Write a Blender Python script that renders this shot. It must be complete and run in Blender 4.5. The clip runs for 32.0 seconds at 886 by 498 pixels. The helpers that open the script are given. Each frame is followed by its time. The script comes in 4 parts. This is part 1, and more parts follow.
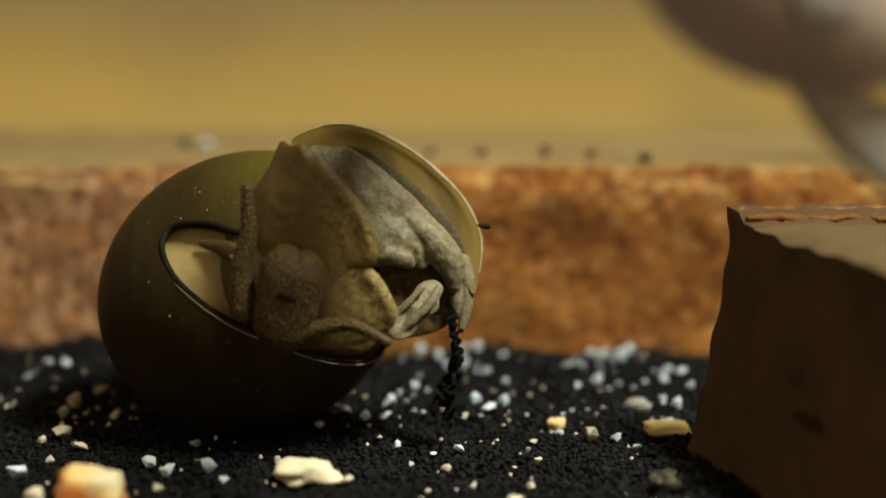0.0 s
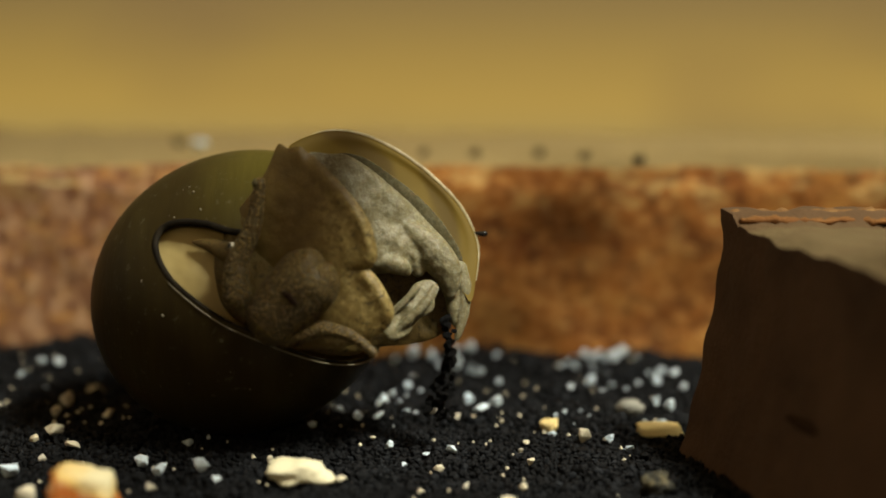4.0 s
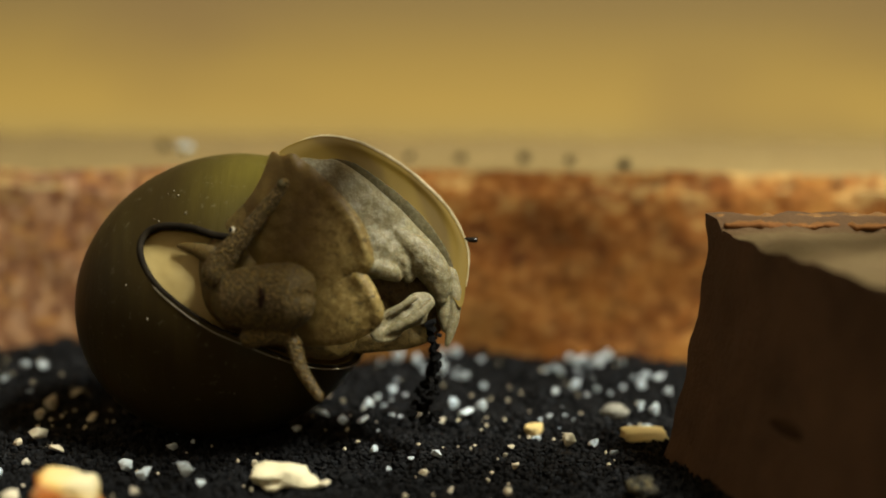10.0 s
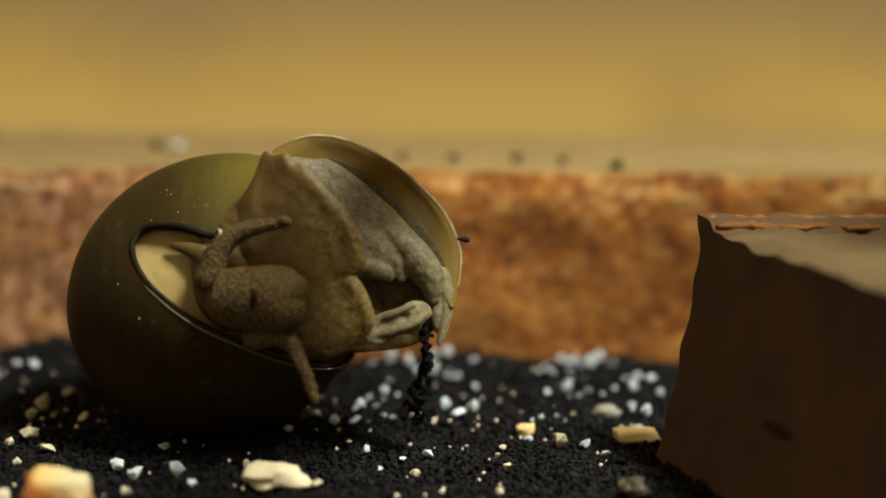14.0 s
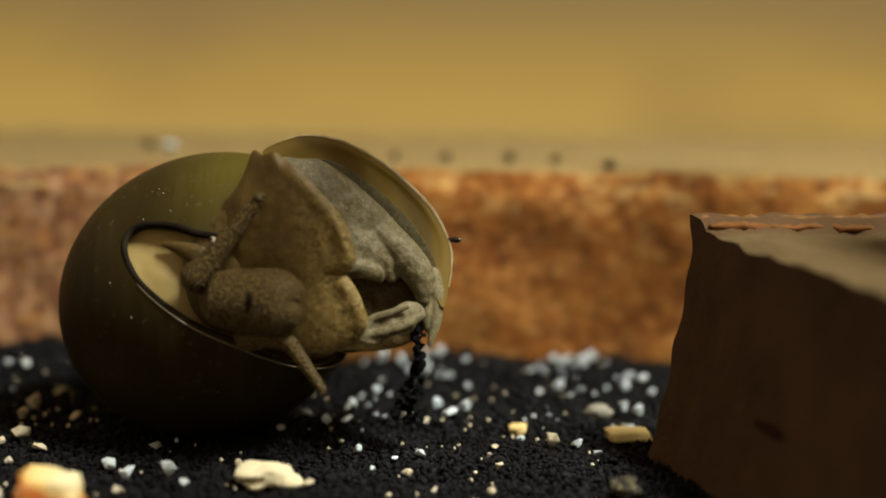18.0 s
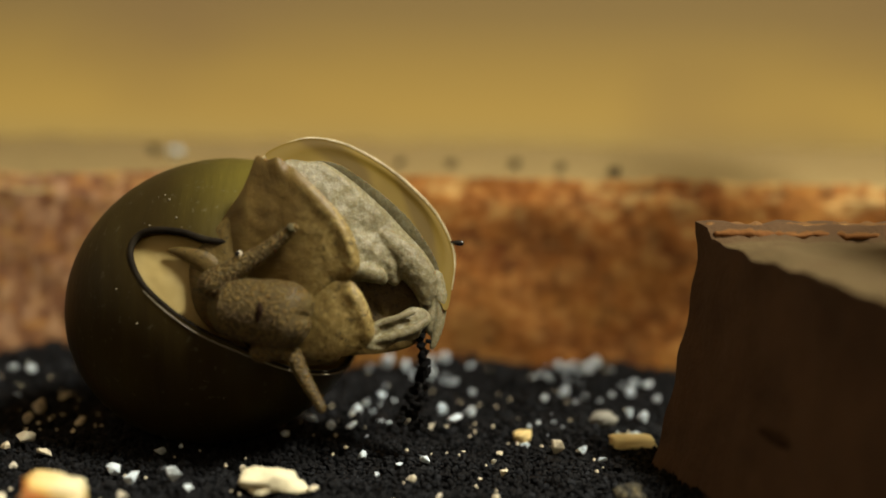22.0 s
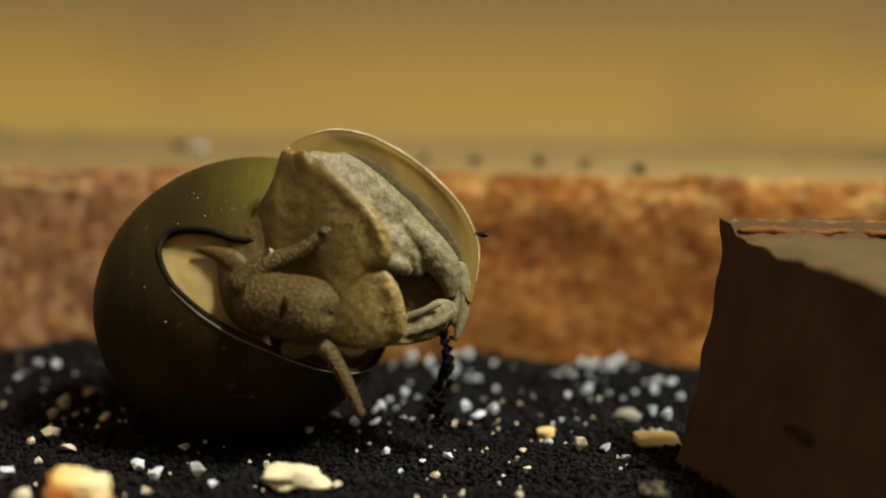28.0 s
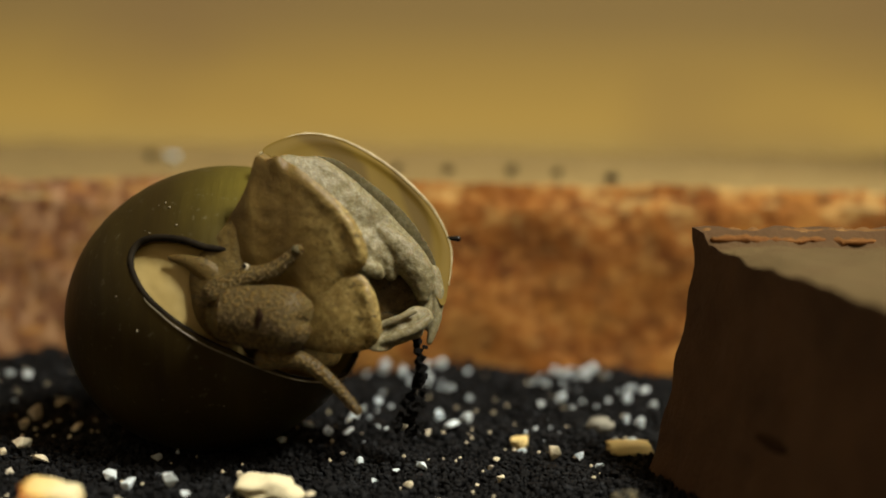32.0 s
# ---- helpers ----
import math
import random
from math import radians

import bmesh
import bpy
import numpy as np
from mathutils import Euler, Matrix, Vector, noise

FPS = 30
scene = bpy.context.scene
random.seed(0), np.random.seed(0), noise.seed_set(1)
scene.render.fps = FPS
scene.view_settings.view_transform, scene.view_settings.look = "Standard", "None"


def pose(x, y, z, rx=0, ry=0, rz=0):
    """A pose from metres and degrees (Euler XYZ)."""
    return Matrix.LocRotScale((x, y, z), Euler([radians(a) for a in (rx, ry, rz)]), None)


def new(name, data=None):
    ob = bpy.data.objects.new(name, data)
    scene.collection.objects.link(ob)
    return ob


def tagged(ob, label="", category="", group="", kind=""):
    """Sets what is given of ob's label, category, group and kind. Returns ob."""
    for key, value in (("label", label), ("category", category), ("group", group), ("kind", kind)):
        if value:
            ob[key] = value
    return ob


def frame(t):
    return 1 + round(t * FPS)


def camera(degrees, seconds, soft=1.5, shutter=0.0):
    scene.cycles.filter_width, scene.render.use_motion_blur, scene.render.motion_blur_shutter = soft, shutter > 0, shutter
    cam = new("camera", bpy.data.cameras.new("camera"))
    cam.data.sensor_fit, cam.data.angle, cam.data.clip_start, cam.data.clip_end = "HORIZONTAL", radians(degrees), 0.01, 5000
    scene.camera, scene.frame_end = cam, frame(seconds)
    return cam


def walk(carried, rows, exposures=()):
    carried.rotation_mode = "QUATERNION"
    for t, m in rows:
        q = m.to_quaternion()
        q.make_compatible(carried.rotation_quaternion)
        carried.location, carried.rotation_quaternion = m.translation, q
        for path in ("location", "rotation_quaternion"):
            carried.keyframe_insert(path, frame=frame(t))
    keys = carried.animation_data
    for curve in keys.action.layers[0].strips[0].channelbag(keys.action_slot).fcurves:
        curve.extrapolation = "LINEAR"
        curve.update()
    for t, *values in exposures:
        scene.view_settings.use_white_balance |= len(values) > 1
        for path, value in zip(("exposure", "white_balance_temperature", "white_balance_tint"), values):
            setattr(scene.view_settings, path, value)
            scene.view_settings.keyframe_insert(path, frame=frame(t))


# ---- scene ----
# ---- camera ----
LENS = 30.0
EYE = Vector((0.0, 0.0, 0.0616))
cam = camera(LENS, 32.0, soft=1.8)
cam.data.dof.use_dof = True
cam.data.dof.focus_distance = 0.237
cam.data.dof.aperture_fstop = 8.0
# seconds, tilt, roll, pan in degrees: a camera on a loose tripod head that only turns
PATH_A = [
    (0, 82.001, 0.002, -0.001), (0.5, 82.060, -0.017, -0.030), (1, 82.057, -0.007, -0.070), (1.5, 82.008, -0.056, -0.050), (2, 81.943, -0.017, -0.032),
    (2.5, 81.931, -0.201, 0.015), (3, 81.993, -0.265, -0.127), (3.5, 82.017, -0.303, -0.143), (5.5, 82.023, -0.408, -0.341), (6, 82.032, -0.445, -0.388),
    (6.5, 82.068, -0.547, -0.422), (7, 82.022, -0.487, -0.405), (7.5, 82.003, -0.509, -0.370), (8, 82.079, -0.488, -0.415), (8.5, 82.149, -0.500, -0.486),
    (9, 82.163, -0.501, -0.553), (9.5, 82.206, -0.557, -0.634), (10, 82.172, -0.512, -0.668), (10.5, 82.207, -0.542, -0.685), (11, 82.212, -0.541, -0.712),
    (11.5, 82.089, -0.534, -0.682), (12, 81.997, -0.598, -0.616), (12.5, 82.011, -0.680, -0.666), (13, 82.068, -0.677, -0.786), (13.5, 82.118, -0.660, -0.852),
    (14, 82.181, -0.712, -0.909), (14.5, 82.163, -0.707, -0.970),
]
PATH_B = [
    (16.5, 82.139, -0.786, -1.071), (17, 82.170, -0.782, -1.123), (17.5, 82.162, -0.829, -1.178), (18, 82.166, -0.846, -1.155), (18.5, 82.149, -0.859, -1.162),
    (19, 82.168, -0.870, -1.103), (19.5, 82.151, -0.820, -1.076), (20, 82.181, -0.916, -1.150), (20.5, 82.204, -0.875, -1.201), (21, 82.190, -0.878, -1.094),
    (21.5, 82.377, -0.970, -0.988), (22, 82.388, -0.977, -0.957), (22.5, 82.331, -0.857, -0.767), (23, 82.495, -0.903, -0.766), (23.5, 82.504, -1.063, -0.617),
    (24, 82.550, -0.989, -0.542), (24.5, 82.165, -0.967, -0.517), (25, 82.172, -1.030, -0.454), (25.5, 82.320, -1.009, -0.513), (27.5, 82.151, -1.045, -0.364),
    (28, 82.260, -0.950, -0.135), (28.5, 82.576, -0.940, -0.318), (29, 82.302, -0.904, -0.787), (29.5, 82.367, -0.967, -0.817), (30, 82.457, -0.999, -0.859),
    (30.5, 82.456, -1.035, -0.929), (31, 82.497, -1.006, -0.917), (31.5, 82.540, -1.018, -0.946), (32, 82.593, -0.984, -1.067),
]
# the camera's own slow changes of exposure
EXPOSURES = ((0, 0.0, 6420, 6.5), (1.4, 0.0, 6420, 6.5), (2, -0.12, 6420, 6.5), (2.7, 0.0, 6420, 6.5), (6, 0.0, 6420, 6.5), (7, -0.18, 6420, 6.5), (8, 0.05, 6420, 6.5), (12, 0.16, 6450, 7.5), (14.5, 0.15, 6500, 9.0), (17, 0.05, 6500, 10.0),
             (20, 0.15, 6500, 9.5), (22, 0.0, 6600, 10.0), (24, -0.18, 6700, 10.0), (28, -0.1, 6700, 10.0), (32, -0.12, 6700, 10.0))
walk(cam, [(t, pose(*EYE, a, b, c)) for t, a, b, c in PATH_A + PATH_B], EXPOSURES)

# ---- light ----
world = bpy.data.worlds.new("world")
scene.world = world
world.use_nodes = True
world.node_tree.nodes["Background"].inputs["Color"].default_value = (1.0, 0.72, 0.42, 1)
world.node_tree.nodes["Background"].inputs["Strength"].default_value = 0.38


def area_lamp(name, place, sx, sy, watts, colour):
    data = bpy.data.lights.new(name, "AREA")
    data.shape, data.size, data.size_y, data.energy, data.color = "RECTANGLE", sx, sy, watts, colour
    ob = new(name, data)
    ob.matrix_world = place
    return ob


area_lamp("tank_lamp", pose(0.19, 0.105, 0.38, 14, 27, 0), 0.06, 0.13, 3.5, (1.0, 0.93, 0.77))

# ---- materials ----


class Mat:
    """A node material with short helpers."""

    def __init__(self, name, rough=0.6, metal=0.0, spec=0.5):
        self.mat = bpy.data.materials.new(name)
        self.mat.use_nodes = True
        self.n, self.l = self.mat.node_tree.nodes, self.mat.node_tree.links
        self.b = self.n["Principled BSDF"]
        self.b.inputs["Roughness"].default_value = rough
        self.b.inputs["Metallic"].default_value = metal
        self.b.inputs["Specular IOR Level"].default_value = spec
        self.co = self.n.new("ShaderNodeTexCoord").outputs["Object"]

    def stretched(self, sx, sy, sz):
        m = self.n.new("ShaderNodeMapping")
        m.inputs["Scale"].default_value = (sx, sy, sz)
        self.l.new(self.co, m.inputs["Vector"])
        return m.outputs["Vector"]

    def noise(self, scale, detail=4, rough=0.6, co=None):
        t = self.n.new("ShaderNodeTexNoise")
        t.inputs["Scale"].default_value, t.inputs["Detail"].default_value, t.inputs["Roughness"].default_value = scale, detail, rough
        self.l.new(co or self.co, t.inputs["Vector"])
        return t.outputs["Fac"]

    def cells(self, scale, co=None):
        t = self.n.new("ShaderNodeTexVoronoi")
        t.inputs["Scale"].default_value = scale
        self.l.new(co or self.co, t.inputs["Vector"])
        return t.outputs["Distance"]

    def ramp(self, fac, *stops):
        r = self.n.new("ShaderNodeValToRGB")
        els = r.color_ramp.elements
        while len(els) < len(stops):
            els.new(0.5)
        for e, (p, c) in zip(els, stops):
            e.position, e.color = p, (*c, 1)
        self.l.new(fac, r.inputs["Fac"])
        return r.outputs["Color"]

    def mix(self, fac, a, b, kind="MIX"):
        m = self.n.new("ShaderNodeMix")
        m.data_type, m.blend_type = "RGBA", kind
        if isinstance(fac, float):
            m.inputs[0].default_value = fac
        else:
            self.l.new(fac, m.inputs[0])
        for socket, v in ((m.inputs[6], a), (m.inputs[7], b)):
            if isinstance(v, tuple):
                socket.default_value = (*v, 1)
            else:
                self.l.new(v, socket)
        return m.outputs[2]

    def colour(self, c):
        if isinstance(c, tuple):
            self.b.inputs["Base Color"].default_value = (*c, 1)
        else:
            self.l.new(c, self.b.inputs["Base Color"])
        return self

    def bump(self, height, strength, distance):
        b = self.n.new("ShaderNodeBump")
        b.inputs["Strength"].default_value, b.inputs["Distance"].default_value = strength, distance
        self.l.new(height, b.inputs["Height"])
        old = self.b.inputs["Normal"].links
        if old:
            self.l.new(old[0].from_socket, b.inputs["Normal"])
        self.l.new(b.outputs["Normal"], self.b.inputs["Normal"])
        return self

    def translucent(self, amount, c):
        t = self.n.new("ShaderNodeBsdfTranslucent")
        if isinstance(c, tuple):
            t.inputs["Color"].default_value = (*c, 1)
        else:
            self.l.new(c, t.inputs["Color"])
        m = self.n.new("ShaderNodeMixShader")
        m.inputs[0].default_value = amount
        self.l.new(self.b.outputs[0], m.inputs[1])
        self.l.new(t.outputs[0], m.inputs[2])
        self.l.new(m.outputs[0], self.n["Material Output"].inputs["Surface"])
        return self


def terracotta(name, top, mid, low, silt, depth, tall=1.0, pale=None, bare=False):
    m = Mat(name, 0.9, spec=0.2)
    big = m.noise(70, 5, 0.65, m.stretched(1, 1, tall))
    c = m.ramp(big, (0.36, low), (0.5, mid), (0.62, top))
    c = m.mix(m.ramp(m.noise(420, 3), (0.45, (0, 0, 0)), (0.75, (0.6, 0.6, 0.6))), c, tuple(0.3 * (u + 2 * v) for u, v in zip(mid, top)))
    if pale:
        sx = m.n.new("ShaderNodeSeparateXYZ")
        m.l.new(m.co, sx.inputs[0])
        end = m.n.new("ShaderNodeMapRange")
        end.inputs["From Min"].default_value, end.inputs["From Max"].default_value = -0.03, -0.062
        end.inputs["To Max"].default_value = 0.8
        m.l.new(sx.outputs["X"], end.inputs["Value"])
        c = m.mix(end.outputs[0], c, m.mix(big, tuple(0.5 * v for v in pale), pale))
        pore = m.ramp(m.noise(240, 4, 0.65), (0.34, (0.85, 0.85, 0.85)), (0.5, (0, 0, 0)))
        c = m.mix(pore, c, tuple(0.55 * v for v in low))
        chip = m.ramp(m.noise(280, 3, 0.6, m.stretched(1.2, 1, 1.5)), (0.5, (0, 0, 0)), (0.66, (0.75, 0.75, 0.75)))
        c = m.mix(chip, c, (0.42, 0.2, 0.055))
        streak = m.ramp(m.noise(240, 4, 0.65, m.stretched(1.3, 1, 0.75)), (0.5, (0, 0, 0)), (0.62, (0.85, 0.85, 0.85)))
        c = m.mix(m.mix(end.outputs[0], (0, 0, 0), streak), c, (0.5, 0.31, 0.175))
        # pale yellow patches, stronger towards the brick's top
        crest_patch = m.ramp(m.noise(150, 4, 0.7, m.stretched(1, 1, 1.6)), (0.5, (0, 0, 0)), (0.62, (0.85, 0.85, 0.85)))
        zz = m.n.new("ShaderNodeSeparateXYZ")
        m.l.new(m.co, zz.inputs[0])
        upper = m.n.new("ShaderNodeMapRange")
        upper.inputs["From Min"].default_value, upper.inputs["From Max"].default_value = 0.018, 0.034
        upper.inputs["To Min"].default_value = 0.15
        m.l.new(zz.outputs["Z"], upper.inputs["Value"])
        c = m.mix(m.mix(upper.outputs[0], (0, 0, 0), crest_patch), c, (0.5, 0.33, 0.12))
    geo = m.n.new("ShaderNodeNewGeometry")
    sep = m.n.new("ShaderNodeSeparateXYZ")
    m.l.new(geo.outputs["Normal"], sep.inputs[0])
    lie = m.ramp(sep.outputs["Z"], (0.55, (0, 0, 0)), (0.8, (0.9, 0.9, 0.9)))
    if bare:  # up-facing parts go darker brown, and the silt stops at the raised far rim
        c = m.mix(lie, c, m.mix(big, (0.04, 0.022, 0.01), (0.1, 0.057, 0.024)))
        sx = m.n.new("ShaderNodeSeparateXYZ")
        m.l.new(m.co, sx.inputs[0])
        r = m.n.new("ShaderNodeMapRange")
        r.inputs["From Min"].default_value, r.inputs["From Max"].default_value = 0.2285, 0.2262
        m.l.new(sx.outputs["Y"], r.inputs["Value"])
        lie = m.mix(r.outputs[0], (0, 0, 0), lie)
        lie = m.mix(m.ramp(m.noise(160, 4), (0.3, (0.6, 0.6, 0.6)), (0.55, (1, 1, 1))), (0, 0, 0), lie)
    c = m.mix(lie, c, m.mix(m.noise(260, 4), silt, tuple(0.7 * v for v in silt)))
    m.colour(c).bump(big, 0.5, depth)
    m.bump(m.noise(900, 3), 0.5, 0.0006)
    return m.mat


M_BRICK = terracotta("terracotta_orange", (0.33, 0.155, 0.035), (0.235, 0.084, 0.015), (0.125, 0.039, 0.008), (0.3, 0.23, 0.1), 0.002, 1.0, (0.29, 0.145, 0.082))
M_CLAY = terracotta("raw_clay", (0.22, 0.1, 0.03), (0.15, 0.062, 0.018), (0.06, 0.024, 0.009), (0.14, 0.065, 0.018), 0.001)
M_CRUMBLE = terracotta("crumbling_clay", (0.26, 0.15, 0.055), (0.17, 0.085, 0.03), (0.07, 0.034, 0.014), (0.16, 0.082, 0.028), 0.001)
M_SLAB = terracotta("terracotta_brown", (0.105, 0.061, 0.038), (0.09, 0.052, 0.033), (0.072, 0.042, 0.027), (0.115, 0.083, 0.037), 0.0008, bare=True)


def make_gravel(name, lo, hi, rough):
    m = Mat(name, rough, spec=0.14)
    info = m.n.new("ShaderNodeNewGeometry")
    m.colour(m.ramp(info.outputs["Random Per Island"], (0.0, lo), (0.8, hi), (1.0, tuple(2.2 * v for v in hi))))
    m.bump(m.noise(1500, 3), 0.6, 0.0004)
    return m.mat


M_SAND = make_gravel("black_sand", (0.0028, 0.003, 0.0036), (0.0052, 0.006, 0.0074), 0.7)
m = Mat("black_grain", 0.7, spec=0.14)
info = m.n.new("ShaderNodeObjectInfo")
m.colour(m.ramp(info.outputs["Random"], (0.0, (0.0035, 0.0035, 0.004)), (0.85, (0.0062, 0.007, 0.0084)), (1.0, (0.013, 0.015, 0.018))))
m.bump(m.noise(1.5, 3), 0.5, 0.3)
M_GRAIN = m.mat
m = Mat("black_bed", 0.85, spec=0.2)
m.colour(m.ramp(m.noise(900, 4), (0.35, (0.002, 0.002, 0.0025)), (0.7, (0.007, 0.0075, 0.009))))
m.bump(m.noise(800, 4), 1.0, 0.001)
M_BED = m.mat


def pebble_mat(name, a, b, c):
    m = Mat(name, 0.5, spec=0.4)
    info = m.n.new("ShaderNodeObjectInfo")
    base = m.ramp(info.outputs["Random"], (0.0, a), (0.6, b), (1.0, c))
    m.colour(m.mix(m.ramp(m.noise(700, 4), (0.5, (0, 0, 0)), (0.8, (0.7, 0.7, 0.7))), base, tuple(0.55 * v for v in b)))
    m.bump(m.noise(900, 3), 0.4, 0.0006)
    return m.mat


M_WHITE = pebble_mat("white_quartz", (0.7, 0.85, 0.98), (0.78, 0.9, 0.98), (0.62, 0.75, 0.83))
M_CREAM = pebble_mat("cream_quartz", (0.72, 0.66, 0.48), (0.8, 0.74, 0.56), (0.62, 0.6, 0.5))
M_CHALK = pebble_mat("chalk_cream", (0.9, 0.84, 0.58), (0.9, 0.84, 0.58), (0.9, 0.84, 0.58))
M_GREYSTONE = pebble_mat("grey_stone", (0.36, 0.36, 0.3), (0.42, 0.41, 0.34), (0.3, 0.3, 0.26))
# mottled pattern, its tones also darkened for the brick's shade
m = Mat("mottled_stone", 0.6, spec=0.3)
m.colour(m.ramp(m.noise(3.5, 4), (0.48, (0.03, 0.03, 0.025)), (0.6, (0.17, 0.145, 0.08)), (0.72, (0.3, 0.265, 0.16))))
m.bump(m.noise(6, 4), 0.5, 0.08)
M_MOTTLED = m.mat
M_YELLOW = pebble_mat("yellow_quartz", (0.85, 0.66, 0.24), (0.85, 0.68, 0.3), (0.8, 0.6, 0.25))
m = Mat("amber_stone", 0.5)
sep = m.n.new("ShaderNodeSeparateXYZ")
m.l.new(m.co, sep.inputs[0])
slope = m.n.new("ShaderNodeVectorMath")
slope.operation = "DOT_PRODUCT"
slope.inputs[1].default_value = (0.55, 0.0, 0.85)
m.l.new(m.co, slope.inputs[0])
lean = m.n.new("ShaderNodeMapRange")
lean.inputs["From Min"].default_value, lean.inputs["From Max"].default_value = -0.12, 0.50
m.l.new(slope.outputs["Value"], lean.inputs["Value"])
m.colour(m.mix(m.ramp(m.noise(3.0, 4), (0.5, (0, 0, 0)), (0.7, (0.5, 0.5, 0.5))), m.ramp(lean.outputs[0], (0.42, (0.7, 0.2, 0.015)), (0.62, (0.95, 0.66, 0.2)), (1.0, (0.97, 0.88, 0.55))), (0.96, 0.86, 0.5)))
m.bump(m.noise(8, 4), 0.4, 0.05)
M_AMBER = m.mat

# shell
m = Mat("shell_horn", 0.45, spec=0.13)
streak = m.noise(60, 4, 0.6, m.stretched(6.0, 1.0, 0.7))
c = m.ramp(streak, (0.3, (0.026, 0.018, 0.006)), (0.55, (0.034, 0.024, 0.007)), (0.75, (0.045, 0.034, 0.01)))
# light glowing through the upper right is painted as lighter olive
sep = m.n.new("ShaderNodeSeparateXYZ")
m.l.new(m.co, sep.inputs[0])
glow_side = m.n.new("ShaderNodeMapRange")
glow_side.inputs["From Min"].default_value, glow_side.inputs["From Max"].default_value = -0.006, 0.006
m.l.new(sep.outputs["X"], glow_side.inputs["Value"])
high = m.n.new("ShaderNodeMapRange")
high.inputs["From Min"].default_value, high.inputs["From Max"].default_value = 0.004, 0.017
m.l.new(sep.outputs["Z"], high.inputs["Value"])
c = m.mix(m.mix(glow_side.outputs[0], (0, 0, 0), high.outputs[0]), c, m.mix(streak, (0.05, 0.042, 0.008), (0.15, 0.125, 0.022)))
m.colour(m.mix(m.ramp(m.noise(900, 3), (0.62, (0, 0, 0)), (0.8, (0.5, 0.5, 0.5))), c, (0.2, 0.19, 0.12)))
m.bump(m.noise(140, 3, 0.6, m.stretched(8, 1, 1)), 0.15, 0.0006).translucent(0.12, (0.26, 0.22, 0.04))
M_SHELL = m.mat
m = Mat("shell_lining", 0.4)
m.colour(m.ramp(m.noise(120, 3), (0.35, (0.52, 0.41, 0.165)), (0.7, (0.68, 0.57, 0.27))))
m.bump(m.noise(250, 3), 0.15, 0.0005).translucent(0.25, (0.6, 0.48, 0.2))
M_LINING = m.mat
m = Mat("shell_lip", 0.75, spec=0.1)
m.colour(m.ramp(m.noise(300, 3), (0.4, (0.008, 0.006, 0.004)), (0.75, (0.025, 0.02, 0.012))))
M_LIP = m.mat
m = Mat("lip_edge", 0.35)
m.colour((0.26, 0.235, 0.16))
M_EDGE = m.mat


def skin(name, dark, mid, light, grain=2600, bump=0.5, spots=0.35, beads=0.3, span=None, stains=0.75, size=1900, rough=0.25):
    """Soft wet skin: blotches, dark pigment, pale flecks and fine round beads; span: the flecks grow and the base
    lightens along x.
    """
    m = Mat(name, 0.5, spec=0.35)
    c = m.ramp(m.noise(130, 5, 0.65), (0.3, dark), (0.5, mid), (0.72, light))
    fleck = m.ramp(m.noise(size, 3, 0.7), (0.47, (0, 0, 0)), (0.58, (spots, spots, spots)))
    stain = m.ramp(m.noise(0.7 * size, 4, 0.75), (0.54, (0, 0, 0)), (0.63, (stains, stains, stains)))
    if span:
        sep = m.n.new("ShaderNodeSeparateXYZ")
        m.l.new(m.co, sep.inputs[0])
        r = m.n.new("ShaderNodeMapRange")
        r.inputs["From Min"].default_value, r.inputs["From Max"].default_value = span
        m.l.new(sep.outputs["X"], r.inputs["Value"])
        fleck, stain = m.mix(r.outputs[0], (0.03, 0.03, 0.03), fleck), m.mix(r.outputs[0], (0.05, 0.05, 0.05), stain)
    if span:
        # base lightened towards the rim, painting in the lit side of the sole
        c = m.mix(m.mix(r.outputs[0], (0, 0, 0), (0.75, 0.75, 0.75)), c, (1.35 * light[0], 1.4 * light[1], 1.6 * light[2]))
    c = m.mix(fleck, c, (2.2 * light[0], 2.4 * light[1], 3.3 * light[2]))
    c = m.mix(stain, c, tuple(0.2 * v for v in dark))
    bead = m.ramp(m.cells(grain), (0.14, (1, 1, 1)), (0.52, (0, 0, 0)))
    c = m.mix(m.mix(beads, (0, 0, 0), bead), c, (3.3 * light[0], 3.1 * light[1], 2.3 * light[2]))
    m.colour(c)
    m.b.inputs["Subsurface Weight"].default_value = 0.2
    m.b.inputs["Subsurface Radius"].default_value = (1.0, 0.55, 0.25)
    m.b.inputs["Subsurface Scale"].default_value = 0.0012
    m.bump(m.noise(260, 4), 0.07, 0.0005)
    m.bump(m.noise(1200, 4, 0.7), rough, 0.0006)
    m.bump(bead, bump, 0.0004)
    return m.mat


M_SOLE = skin("sole_skin", (0.071, 0.042, 0.010), (0.113, 0.072, 0.017), (0.160, 0.114, 0.032), 3300, 0.12, 0.75, 0.05, (0.014, 0.0215), 0.7, 1150, 0.15)
M_FOOT = skin("foot_skin", (0.118, 0.102, 0.053), (0.165, 0.145, 0.077), (0.218, 0.195, 0.107), 3300, 0.15, 0.2, 0.06, None, 0.3, 1500, 0.28)
M_HEAD = skin("head_skin", (0.034, 0.02, 0.006), (0.052, 0.034, 0.009), (0.088, 0.062, 0.019), 2150, 1.0, 0.1, 0.85, None, 0.1, 1900, 0.1)
M_HEAD.node_tree.nodes["Principled BSDF"].inputs["Roughness"].default_value = 0.6
M_NECK = skin("neck_skin", (0.058, 0.035, 0.009), (0.092, 0.06, 0.015), (0.12, 0.086, 0.025), 3000, 0.12, 0.1, 0.05)
